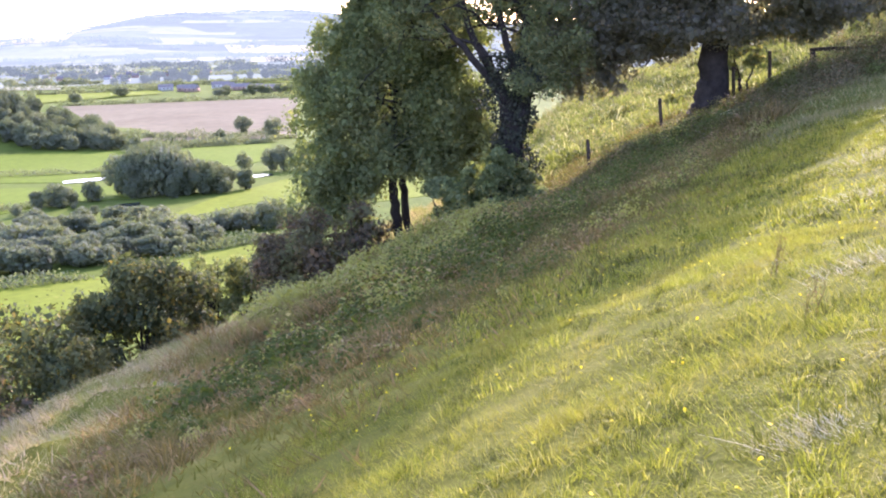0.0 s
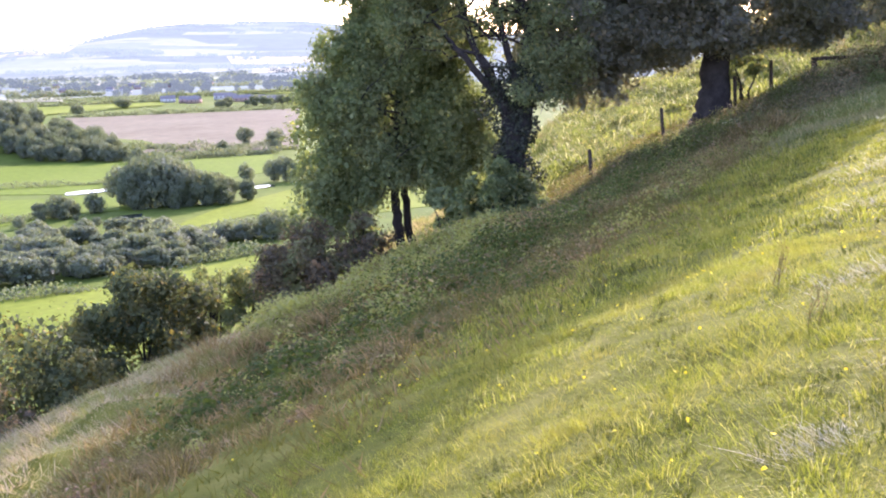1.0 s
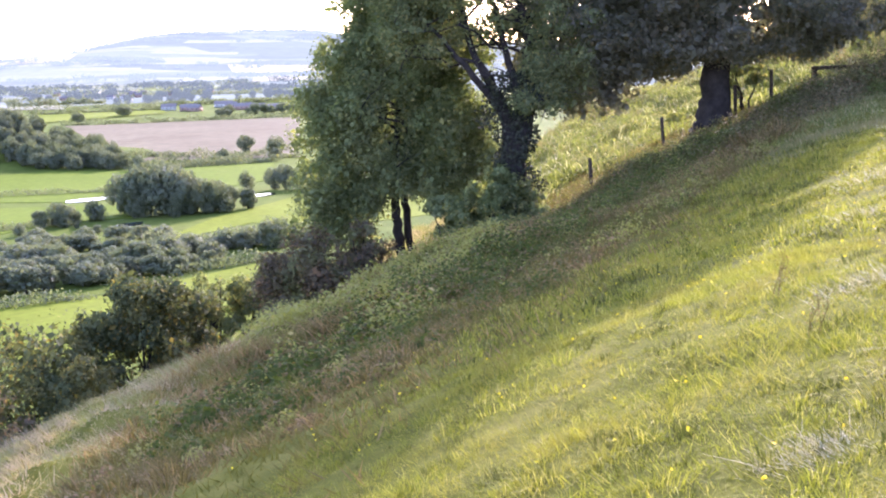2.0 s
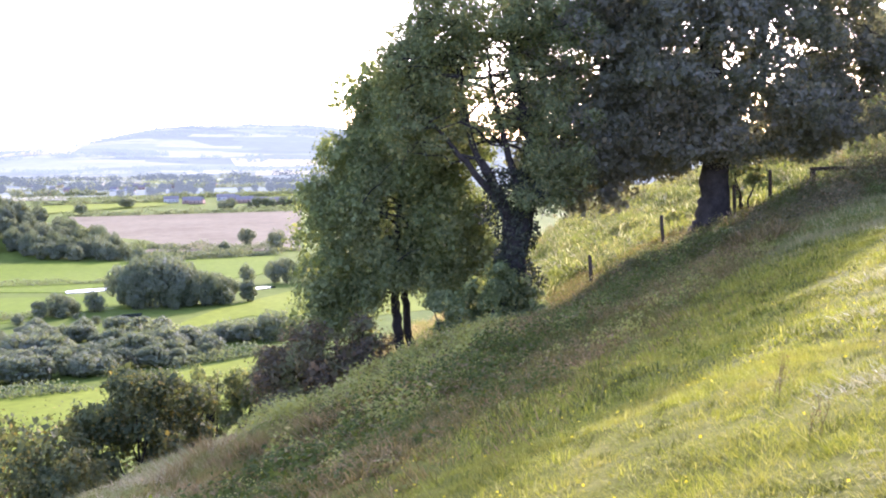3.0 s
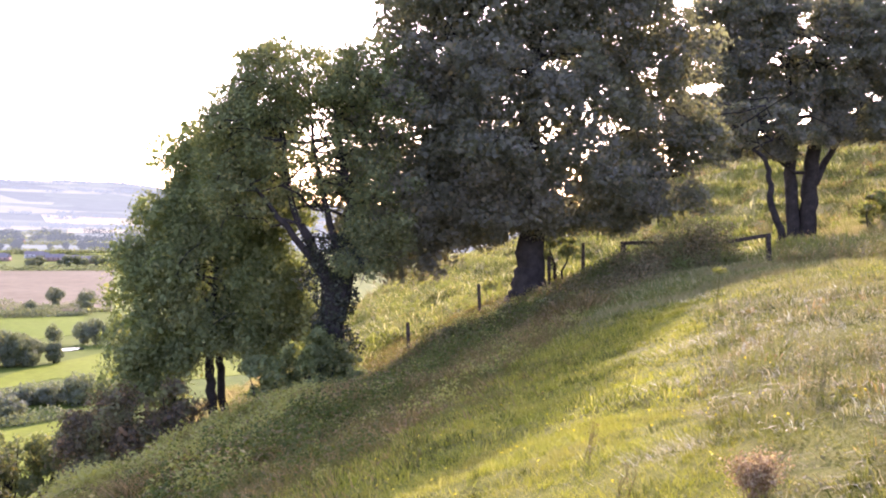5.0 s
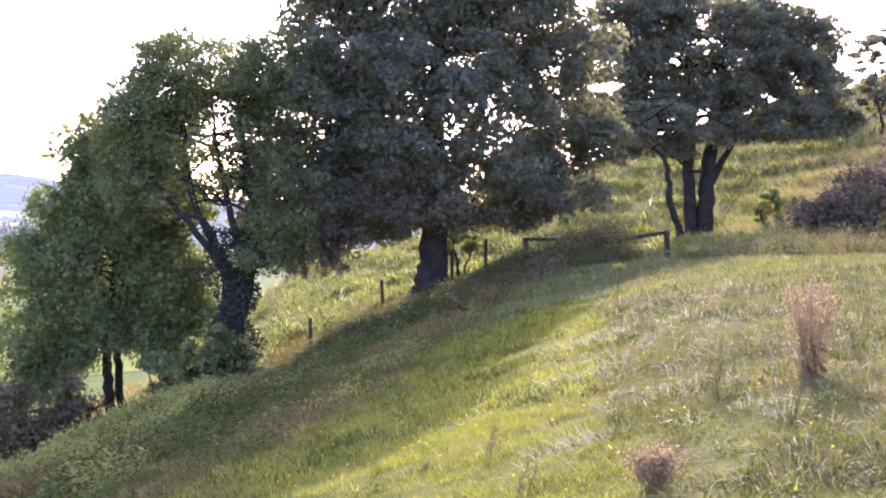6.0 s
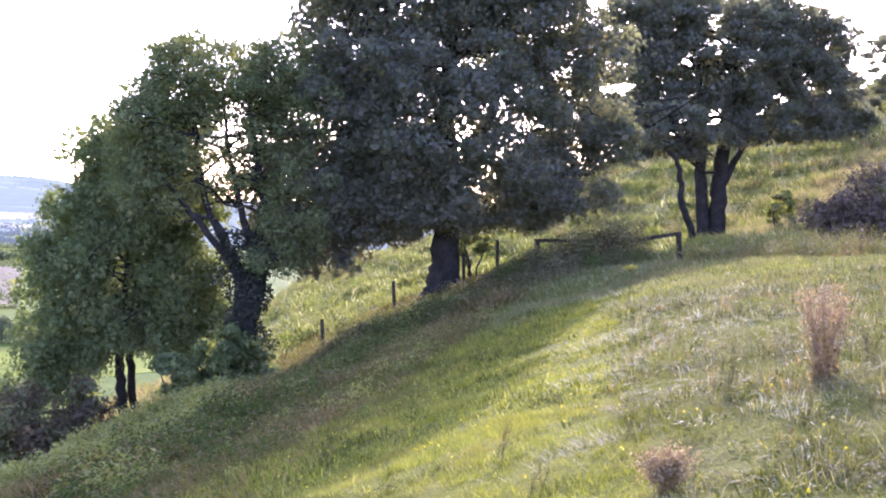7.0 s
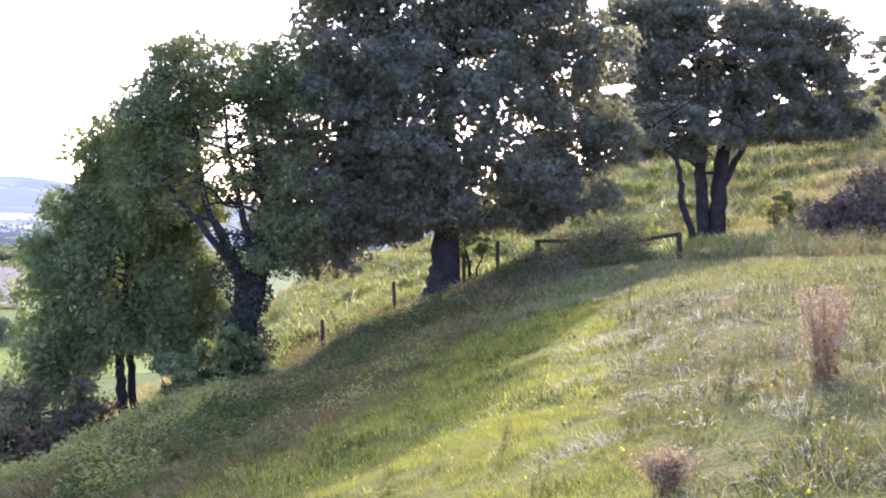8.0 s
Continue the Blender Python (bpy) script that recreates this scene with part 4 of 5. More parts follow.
def bladed(name, rng, x, y, count, length, width, lean, spread, mat, label, bowed=False, category="grass"):
    """Tufts: blades that fan out of a root, each tuft with a lean of its own."""
    n = len(x)
    length = np.broadcast_to(length, n)
    tilt = rng.normal(size=(n, 2)) * lean * 0.6 + np.array((-0.22, -0.1)) * lean
    tx, ty = np.repeat(x, count), np.repeat(y, count)
    m = n * count
    px, py = tx + rng.normal(size=m) * spread, ty + rng.normal(size=m) * spread
    root = np.stack([px, py, ground_z(px, py) - 0.02], 1)
    l = np.repeat(length, count) * rng.uniform(0.5, 1.25, m)
    bend = np.repeat(tilt, count, axis=0) + rng.normal(size=(m, 2)) * lean
    tip = root + np.stack([bend[:, 0] * l, bend[:, 1] * l, l], 1)
    turn = rng.uniform(0, math.pi, m)
    w = width * rng.uniform(0.6, 1.3, m)
    side = np.stack([np.cos(turn) * w, np.sin(turn) * w, np.zeros(m)], 1) * 0.5
    if bowed:
        middle = root * 0.5 + tip * 0.5 - np.stack([bend[:, 0] * l, bend[:, 1] * l, -l * 0.35], 1) * 0.22
        verts = np.stack([root - side, root + side, middle + side * 0.8, middle - side * 0.8, tip], 1).reshape(-1, 3)
        o = np.arange(m)[:, None] * 5
        faces = np.concatenate([o + (0, 1, 2), o + (0, 2, 3), o + (3, 2, 4)])
    else:
        verts = np.stack([root - side, root + side, tip], 1).reshape(-1, 3)
        faces = np.arange(3 * m).reshape(m, 3)
    me = mesh_of(name, verts, faces)
    me.materials.append(mat)
    return tagged(new(name, me), label, category, kind="stuff")


def lumps(x, y, scale):
    return np.clip((uneven(x, y, 1.6 / scale, 21) - 0.5) * 1.9 + 0.5, 0, 1)


def tussocks(name, rng, x, y, blades, radius, length, width, mat, label, flop=0.9, category="grass"):
    """Domes of bowed blades that fan out of a crown, each dome of its own size and lean."""
    n = len(x)
    size = rng.uniform(0.6, 1.35, n)
    tilt = rng.normal(size=(n, 2)) * 0.25 + np.array((-0.16, -0.06))
    m = n * blades
    off = rng.normal(size=(m, 2)) * 0.5
    big = np.repeat(size, blades)
    r, l = np.repeat(np.broadcast_to(radius, n), blades) * big, np.repeat(np.broadcast_to(length, n), blades) * big
    px, py = np.repeat(x, blades) + off[:, 0] * r, np.repeat(y, blades) + off[:, 1] * r
    l = l * rng.uniform(0.55, 1.2, m) * (1.1 - 0.35 * np.minimum(1, np.hypot(off[:, 0], off[:, 1])))
    bend = off * flop + np.repeat(tilt, blades, axis=0) + rng.normal(size=(m, 2)) * 0.25
    root = np.stack([px, py, ground_z(px, py) - 0.02], 1)
    middle = root + np.stack([bend[:, 0] * l * 0.35, bend[:, 1] * l * 0.35, l * 0.62], 1)
    tip = root + np.stack([bend[:, 0] * l, bend[:, 1] * l, l * (1.0 - 0.35 * np.minimum(1.5, np.hypot(bend[:, 0], bend[:, 1])))], 1)
    turn = rng.uniform(0, math.pi, m)
    w = np.repeat(np.broadcast_to(width, n), blades) * rng.uniform(0.6, 1.3, m)
    side = np.stack([np.cos(turn) * w, np.sin(turn) * w, np.zeros(m)], 1) * 0.5
    verts = np.stack([root - side, root + side, middle + side * 0.8, middle - side * 0.8, tip], 1).reshape(-1, 3)
    o = np.arange(m)[:, None] * 5
    me = mesh_of(name, verts, np.concatenate([o + (0, 1, 2), o + (0, 2, 3), o + (3, 2, 4)]))
    me.materials.append(mat)
    return tagged(new(name, me), label, category, kind="stuff")


g_rng = np.random.default_rng(5)
x, y = scatter(g_rng, -3.6, 6.6, 2.4, 9.5, 14000)
near = (rough_side(x, y) < 0.6) & (g_rng.uniform(0, 1, len(x)) > 0.88 * weedy(x, y))
bladed("grass", g_rng, x[near], y[near], 18, 0.03 + 0.05 * lumps(x, y, 2.4)[near], 0.0054, 0.75, 0.045, M_GRASS, "sunlit yellow-green tussocky hill grass")
x, y = scatter(g_rng, -3.6, 6.6, 2.4, 9, 1500)
near = (rough_side(x, y) < 0.8) & (weedy(x, y) < 0.6) & (lumps(x, y, 1.4) > 0.3)
tussocks("grass_tussocks", g_rng, x[near], y[near], 70, 0.11, 0.05 + 0.06 * lumps(x, y, 0.9)[near], 0.0045, M_GRASS, "longer arching tussocks of yellow-green hill grass", 1.6)
# dark tussocks in place of the shadows behind the lit ones
x, y = scatter(g_rng, -3.6, 6.6, 2.4, 10, 520)
near = (rough_side(x, y) < 0.8) & (weedy(x, y) < 0.6)
tussocks("grass_tussocks", g_rng, x[near], y[near], 60, 0.09, 0.055 + 0.05 * lumps(x, y, 0.9)[near], 0.0044, M_SHADE_TUFT, "dark olive tussocks standing in for shade between grass clumps")
x, y = scatter(g_rng, -8, 22, 9, 31, 26000)
keep = (rough_side(x, y) < 0.6) & (g_rng.uniform(0, 1, len(x)) > 0.88 * weedy(x, y))
bladed("grass", g_rng, x[keep], y[keep], 13, 0.045 + 0.06 * lumps(x, y, 1.6)[keep], 0.015, 0.65, 0.09, M_GRASS, "sunlit yellow-green tussocky hill grass")
for mat, count, label in ((M_GRASS, 6500, "arching tussocks of yellow-green hill grass"), (M_SHADE_TUFT, 2600, "dark olive tussocks standing in for shade between grass clumps")):
    x, y = scatter(g_rng, -8, 18, 9, 34, count)
    keep = (rough_side(x, y) < 1.6) & (weedy(x, y) < 0.6) & (lumps(x, y, 0.8) > 0.3)
    tussocks("grass_tussocks", g_rng, x[keep], y[keep], 26, 0.12 + 0.004 * y[keep], 0.065 + 0.0035 * y[keep] + 0.05 * lumps(x, y, 0.5)[keep], 0.007 + 0.0003 * y[keep], mat, label, 1.4)
x, y = scatter(g_rng, -6, 34, 30, 62, 24000)
keep = rough_side(x, y) < 1.5
bladed("grass", g_rng, x[keep], y[keep], 9, 0.09 + 0.14 * lumps(x, y, 0.6)[keep], 0.034, 0.45, 0.16, M_HILL_GRASS, "pale yellow-green rough hill grass")
x, y = scatter(g_rng, 0, 70, 48, 118, 20000)
bladed("grass", g_rng, x, y, 6, 0.15 + 0.3 * lumps(x, y, 0.5) ** 2, 0.06, 0.5, 0.25, M_BANK_GRASS, "sunlit rough grass on the bank behind the fence")
x, y = scatter(g_rng, 2, 26, 49, 100, 3600)
keep = lumps(x, y, 0.35) > 0.35
tussocks("bank_tussocks", g_rng, x[keep], y[keep], 14, 0.55, 0.6, 0.075, M_BANK_GRASS, "bright pale tussocks along the sunny terraces", 1.1)
x, y = scatter(g_rng, 24, 64, 52, 108, 2600)
keep = lumps(x, y, 0.35) > 0.35
tussocks("bank_tussocks", g_rng, x[keep], y[keep], 14, 0.6, 0.65, 0.09, M_BANK_GRASS, "bright pale tussocks on the sunny bank", 1.1)

x, y = scatter(g_rng, -6, 6, -6, 3, 3600)
bladed("grass", g_rng, x, y, 10, 0.04 + 0.06 * lumps(x, y, 2.4), 0.008, 0.7, 0.06, M_GRASS, "sunlit yellow-green tussocky hill grass")

# the unmown side: tall rough grass browned to deepen the shade, brambles, nettles
x, y = scatter(g_rng, -17, 14, 5, 52, 20000)
u = rough_side(x, y)
keep = (u > -0.8 + 1.6 * g_rng.uniform(0, 1, len(x))) & (np.hypot(x, y) > 5.5) & (~(brambly(x, y) | shade_strip(x, y)) | (g_rng.uniform(0, 1, len(x)) < 0.2)) & ((brow(x, y) < 0) | (g_rng.uniform(0, 1, len(x)) < 0.12))
tall = np.clip((u[keep] - 2) / 7, 0, 1) * np.clip((y[keep] - 8) / 12, 0, 1)
bladed("tall_grass", g_rng, x[keep], y[keep], 10, 0.08 + 0.22 * tall * uneven(x, y, 2.2, 31)[keep] + 0.1 * uneven(x, y, 0.8, 32)[keep], 0.022, 0.65, 0.12, M_ROUGH, "brown and reddish unmown grass that deepens the shade")
x, y = scatter(g_rng, -14, 12, 8, 46, 5200)
u = rough_side(x, y)
keep = (u > 2.0) & (brow(x, y) < 0.5) & ~brambly(x, y) & ~shade_strip(x, y) & (uneven(x, y, 3.0, 33) > 0.42)
tussocks("rough_tussocks", g_rng, x[keep], y[keep], 34, 0.12 + 0.009 * y[keep], 0.12 + 0.008 * y[keep], 0.009 + 0.0006 * y[keep], M_ROUGH, "lumpy brown tussocks on the shaded slope", 1.3)


def mounds(name, rng, x, y, radius, height, per, leaf, mat, label, category="undergrowth"):
    """Low domes of leaves that face outwards, with uneven tops."""
    spots, ways = [], []
    for px, py, r, h in zip(x, y, radius, height):
        ball = in_ball(rng, per, 0.55)
        ball = ball[ball[:, 2] > -0.1]
        p = ball * (r, r, h) * (1 + 0.3 * np.sin(ball[:, :1] * 5 + px) * np.sin(ball[:, 1:2] * 5 + py))
        p[:, 2] += ground_z(px + p[:, 0], py + p[:, 1])
        spots.append(p + (px, py, 0))
        ways.append(ball)
    me = leaves(name, rng, np.concatenate(spots), leaf, 0.6, 0.4, np.concatenate(ways) * 1.2, 0.6)
    me.materials.append(mat)
    return tagged(new(name, me), label, category, kind="stuff")


# the light leaf tone replaces sun that the trees keep off this bramble
x, y = scatter(g_rng, -5, 2.2, 26, 45, 300)
u = rough_side(x, y)
keep = brambly(x, y)
mounds("bramble_patch", g_rng, x[keep], y[keep], g_rng.uniform(0.5, 1.2, keep.sum()), g_rng.uniform(0.3, 0.65, keep.sum()), 260, 0.10, M_BRAMBLE_SUNNY, "light green bramble mounds below the ash and its neighbour")
# dark leaves laid along the slope to draw the shade band
x, y = scatter(g_rng, -4, 8, 13, 38, 700)
u = rough_side(x, y)
keep = shade_strip(x, y)
mounds("nettle_patch", g_rng, x[keep], y[keep], g_rng.uniform(0.35, 0.9, keep.sum()) * np.clip(y[keep] / 26, 0.5, 1), g_rng.uniform(0.3, 0.8, keep.sum()) * np.clip(y[keep] / 26, 0.4, 1), 260, 0.085, M_NETTLE, "dark green nettles along the dark strip of the slope")
x, y = scatter(g_rng, -6, 2, 47, 62, 1500)
bladed("dry_grass", g_rng, x, y, 10, 0.35, 0.03, 0.4, 0.15, M_PALE_GRASS, "pinkish dry grass behind the ash")
s = g_rng.uniform(0, 1, 230)
x, y = 2.5 + 15.0 * s + g_rng.normal(size=230) * 0.5, 39.5 + 6.3 * s + g_rng.normal(size=230) * 1.2
mounds("nettle_bank", g_rng, x, y, g_rng.uniform(0.5, 1.0, 230), g_rng.uniform(0.35, 0.75, 230), 340, 0.085, M_BANK, "dark brownish bank of nettles and seeding weeds along the fence")
s = g_rng.uniform(0, 1, 130)
x, y = 11.3 + 6.8 * s + g_rng.normal(size=130) * 0.2, 43.3 + 2.9 * s + g_rng.normal(size=130) * 0.7
mounds("nettle_bank", g_rng, x, y, g_rng.uniform(0.4, 0.85, 130), (0.5 + 1.45 * np.minimum(1, 1.35 * s) ** 1.3) * g_rng.uniform(0.85, 1.08, 130) * np.clip((18.6 - x) / 0.8, 0.35, 1), 420, 0.09, M_BANK, "tall brown-grey nettles in front of the timber rails")
x, y = scatter(g_rng, -11, 14, 9, 46, 3400)
u = rough_side(x, y)
keep = (u > 1.5) & (u < 12) & ~brambly(x, y) & ~shade_strip(x, y) & (brow(x, y) < 0.3) & (lumps(x + 7, y + 3, 0.45) > 0.42)
bladed("grass_mounds", g_rng, x[keep], y[keep], 42, (0.14 + 0.22 * g_rng.uniform(0, 1, keep.sum())) * np.clip(y[keep] / 26, 0.35, 1), 0.026, 0.8, 0.2, M_ROUGH, "lumpy brown tussocks on the shaded slope")
x, y = scatter(g_rng, -8, 10, 14, 43, 1300)
u = rough_side(x, y)
for name, low, high, scale, cut, tall, mat, label in [
        ("bramble_mounds", 5.0, 10.5, 0.24, 0.6, 0.75, M_BRAMBLE_SUNNY, "green bramble mounds on the slope"),
        ("bramble_mounds", 4.2, 7.0, 0.31, 0.66, 0.7, M_NETTLE, "dark green low bramble in dark patches of the slope")]:
    keep = (u > low) & (u < high) & (brow(x, y) < 0) & (lumps(x + 11 * low, y - 7 * cut, scale) > cut)
    near = np.clip(y[keep] / 28, 0.4, 1)
    mounds(name, g_rng, x[keep], y[keep], g_rng.uniform(0.5, 1.2, keep.sum()) * near, g_rng.uniform(0.5, 1.2, keep.sum()) * tall * near, 230, 0.09, mat, label)
x, y = scatter(g_rng, -9, 13, 12, 44, 5200)
u = rough_side(x, y)
keep = (u > 2.0) & (u < 11.0) & ~brambly(x, y) & ~shade_strip(x, y) & (brow(x, y) < 0.5) & (lumps(x + 20, y - 4, 0.33) > 0.5)
bladed("withered_herbs", g_rng, x[keep], y[keep], 30, (0.18 + 0.3 * g_rng.uniform(0, 1, keep.sum())) * np.clip(y[keep] / 28, 0.35, 1), 0.024, 0.65, 0.17, M_WITHERED, "pinkish brown withered willowherb on the slope", False, "herbs")
x, y = scatter(g_rng, -9, 2, 20, 46, 3600)
keep = (rough_side(x, y) > 8.0) & ~brambly(x, y) & (brow(x, y) < 1.5) & (lumps(x, y, 0.5) > 0.4)
bladed("withered_herbs", g_rng, x[keep], y[keep], 12, 0.2 + 0.25 * lumps(x, y, 0.9)[keep], 0.024, 0.55, 0.16, M_WITHERED, "pinkish brown withered stems along the brow", False, "herbs")
# low leafy herbs between the tussocks of the shaded slope, brown, olive and dark green by patches
x, y = scatter(g_rng, -9, 13, 10, 45, 2600)
u, sort = rough_side(x, y), uneven(x, y, 2.8, 35)
for low, high, mat, label in ((0.0, 0.42, M_NETTLE, "dark green nettles and ground ivy on the shaded slope"), (0.42, 0.5, M_BRAMBLE_SUNNY, "yellowish green herbs on the shaded slope"), (0.5, 0.58, M_ROUGH, "olive brown herbs on the shaded slope"), (0.58, 1.0, M_WITHERED, "reddish brown withered herbs on the shaded slope")):
    keep = (u > 1.8) & (u < 12) & (brow(x, y) < 0) & (sort >= low) & (sort < high)
    near = np.clip(y[keep] / 30, 0.35, 1)
    mounds("slope_herbs", g_rng, x[keep], y[keep], g_rng.uniform(0.25, 0.75, keep.sum()) * near, g_rng.uniform(0.15, 0.7, keep.sum()) * near, 150, 0.06, mat, label)
# small scrub, and dark tussocks for the terraces' shadow bands, behind the fence
x, y = scatter(g_rng, 2, 22, 50, 96, 520)
mounds("terrace_scrub", g_rng, x, y, g_rng.uniform(0.3, 1.1, 520), g_rng.uniform(0.2, 0.6, 520), 100, 0.13, M_NETTLE, "low scrub and dark tussocks drawn as shadow bands of the terraces")
x, y = scatter(g_rng, 24, 62, 58, 104, 260)
mounds("terrace_scrub", g_rng, x, y, g_rng.uniform(0.4, 1.3, 260), g_rng.uniform(0.3, 0.8, 260), 120, 0.15, M_WITHERED, "brown tussocks and low scrub on the bank")
s = g_rng.uniform(0, 1, 190)
x, y = 18.0 + 5 * s + g_rng.normal(size=190) * 0.6, 39 - 2.5 * s + g_rng.normal(size=190) * 1.5
mounds("weed_bank", g_rng, x[60:], y[60:], g_rng.uniform(0.25, 0.6, 130), g_rng.uniform(0.4, 1.0, 130), 260, 0.07, M_WEED, "grey-green thistles and weeds at the foot of the bank")
mounds("weed_bank", g_rng, x[:60], y[:60], g_rng.uniform(0.25, 0.6, 60), g_rng.uniform(0.4, 1.1, 60), 240, 0.07, M_WITHERED, "reddish brown willowherb at the foot of the bank")
bladed("weed_bank", g_rng, x, y, 9, 0.5 + 0.6 * g_rng.uniform(0, 1, 190), 0.025, 0.3, 0.35, M_WEED, "thin seeding stems of thistles at the foot of the bank", False, "weeds")

# grey seeding weeds and straw on the upper slope
x, y = scatter(g_rng, 1.0, 14, 3.0, 24, 12000)
nx, ny = scatter(g_rng, 1.0, 6.5, 3.0, 10, 6000)
x, y = np.concatenate([nx, x]), np.concatenate([ny, y])
keep = g_rng.uniform(0, 1, len(x)) < weedy(x, y)
bladed("weeds", g_rng, x[keep], y[keep], 8, 0.045 + 0.11 * lumps(x, y, 1.9)[keep] ** 2, 0.007, 0.95, 0.05, M_WEED, "grey-green seeding weeds among the grass", False, "weeds")
for mat, count, tall, label in ((M_WEED, 3000, 0.13, "bunched grey-green stems of low weeds"), (M_STRAW, 420, 0.06, "bleached flopping tussocks among the weeds"), (M_SHADE_TUFT, 1250, 0.12, "dark green tussocks standing in for shaded gaps among the weeds"), (M_WITHERED, 420, 0.13, "brown withered sorrel among the weeds")):
    x, y = scatter(g_rng, 1.0, 15, 3.2, 24, count)
    x[: count // 3], y[: count // 3] = 1.2 + (x[: count // 3] - 1) * 0.42, 3.2 + (y[: count // 3] - 3.2) * 0.35
    keep = (g_rng.uniform(0, 1, count) < weedy(x, y)) & (lumps(x + tall * 90, y, 0.9) > 0.25)
    tussocks("weed_clumps", g_rng, x[keep], y[keep], 30, 0.08 + 0.006 * y[keep], tall * 0.8 + 0.006 * y[keep], 0.005 + 0.0006 * y[keep], mat, label, 1.5, "weeds")
x, y = scatter(g_rng, 1.0, 14, 3.2, 24, 1500)
x[:500], y[:500] = 1.2 + (x[:500] - 1) * 0.42, 3.2 + (y[:500] - 3.2) * 0.35
keep = g_rng.uniform(0, 1, 1500) < weedy(x, y)
mounds("weed_leaves", g_rng, x[keep], y[keep], 0.06 + 0.006 * y[keep], 0.05 + 0.008 * y[keep], 70, 0.022, M_WEED, "small grey-green leaves and seed heads of the weeds", "weeds")
x, y = scatter(g_rng, 1, 20, 6, 30, 480)
keep = (x > 0.42 * y) & (lumps(x, y, 0.5) > 0.35)
tussocks("straw_tufts", g_rng, x[keep], y[keep], 26, 0.1 + 0.004 * y[keep], 0.05 + 0.005 * y[keep], 0.012, M_STRAW, "pale bleached tufts among the weeds", 1.6, "weeds")
x, y = scatter(g_rng, 7, 26, 20, 42, 2200)
keep = (x > 0.37 * y) & (lumps(x, y, 0.4) > 0.3)
tussocks("grass_tussocks", g_rng, x[keep], y[keep], 30, 0.3, 0.22, 0.02, M_HILL_GRASS, "rough yellow-green tussocks on the upper slope", 1.2)

# pale dry grass along the brow, its pale tone cut off at the shade's edge
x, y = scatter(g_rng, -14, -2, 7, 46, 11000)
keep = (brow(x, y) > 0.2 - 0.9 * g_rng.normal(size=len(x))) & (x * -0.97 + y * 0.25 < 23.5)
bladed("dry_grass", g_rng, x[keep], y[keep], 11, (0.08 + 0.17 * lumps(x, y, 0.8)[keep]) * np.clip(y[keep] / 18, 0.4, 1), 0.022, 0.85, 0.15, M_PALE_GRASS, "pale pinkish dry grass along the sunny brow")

# bushes and tussocks on the sunny bank behind
x, y = scatter(g_rng, 8, 62, 58, 100, 420)
keep = lumps(x, y, 0.12) > 0.5
mounds("bank_bushes", g_rng, x[keep], y[keep], g_rng.uniform(0.4, 1.5, keep.sum()), g_rng.uniform(0.3, 0.9, keep.sum()), 150, 0.16, M_BRAMBLE_SUNNY, "low green and brown scrub on the sunny bank")
for k, (x, y, w, h) in enumerate([(12.5, 66.0, 2.2, 1.8), (31.5, 60.0, 1.6, 2.6)]):
    shrub("bank_bush", (x, y), 130 + k, "sunlit green thorn bush on the bank", w, h, M_BRAMBLE_SUNNY, 30, 170, 0.13, 6)

s = g_rng.uniform(0, 1, 2600)
x, y = 30 + 17 * s + g_rng.normal(size=2600) * 2.0, 62 + 12 * s + g_rng.normal(size=2600) * 2.0 - 2
bladed("bracken", g_rng, x, y, 14, 0.35 + 0.5 * lumps(x, y, 0.9), 0.05, 0.5, 0.2, M_PALE_GRASS, "pinkish brown dead bracken along the bank", False, "bracken")
x, y = scatter(g_rng, 6, 60, 50, 110, 2000)
bladed("bank_tussocks", g_rng, x, y, 28, 0.3 + 0.5 * g_rng.uniform(0, 1, 2000), 0.06, 0.6, 0.3, M_HILL_GRASS, "rough tussocks on the sunny bank")

# ---- single plants on the slope ----
def dock(x, y, h, seed, label, mat, wide=0.25, stems=16, seeds_each=120):
    """A seeding dock or sorrel: a sheaf of stems, each with a plume of dry seeds, broad leaves below."""
    rng = np.random.default_rng(seed)
    plant = thing("dock_plant", on_ground(x, y), label, "plant")
    seeds = []
    for k in range(stems):
        end = np.array((rng.normal() * 0.55 * wide, rng.normal() * 0.55 * wide, h * rng.uniform(0.72, 1.05)))
        line = bent((rng.normal() * 0.03, rng.normal() * 0.03, -0.03), end, 5, 0.02, rng, 0.01)
        part("stem", mesh_of("stem", *tube(line, np.linspace(0.003, 0.0015, 5), 4)), mat, plant)
        t = rng.uniform(0.55, 1.0, seeds_each)[:, None]
        seeds.append(line[0] * (1 - t) + end * t + rng.normal(size=(seeds_each, 3)) * 0.025)
    heads = part("seed_plume", leaves("seed_plume", rng, np.concatenate(seeds), 0.014, 0.55), mat, plant)
    tagged(heads, kind="stuff")
    low = in_ball(rng, 7 * stems, 0.2) * (wide * 0.6, wide * 0.6, h * 0.26) + (0, 0, h * 0.25)
    tagged(part("foliage", leaves("foliage", rng, low, 0.08 * h, 0.35, 0.3), M_WITHERED if mat == M_DOCK else M_WEED, plant), kind="stuff")
    return plant


dock(3.6, 6.3, 0.60, 81, "tall reddish brown seeding dock standing in the grass", M_DOCK, 0.15, 34, 80)
dock(3.15, 6.6, 0.40, 82, "thin yellowish seeding sorrel beside the dock", M_WEED, 0.12, 8)
dock(2.1, 4.95, 0.2, 83, "low reddish brown sorrel in the grass", M_DOCK, 0.13, 26)
dock(4.1, 6.6, 0.30, 84, "greenish dock plant in the grass", M_WEED, 0.08, 8)
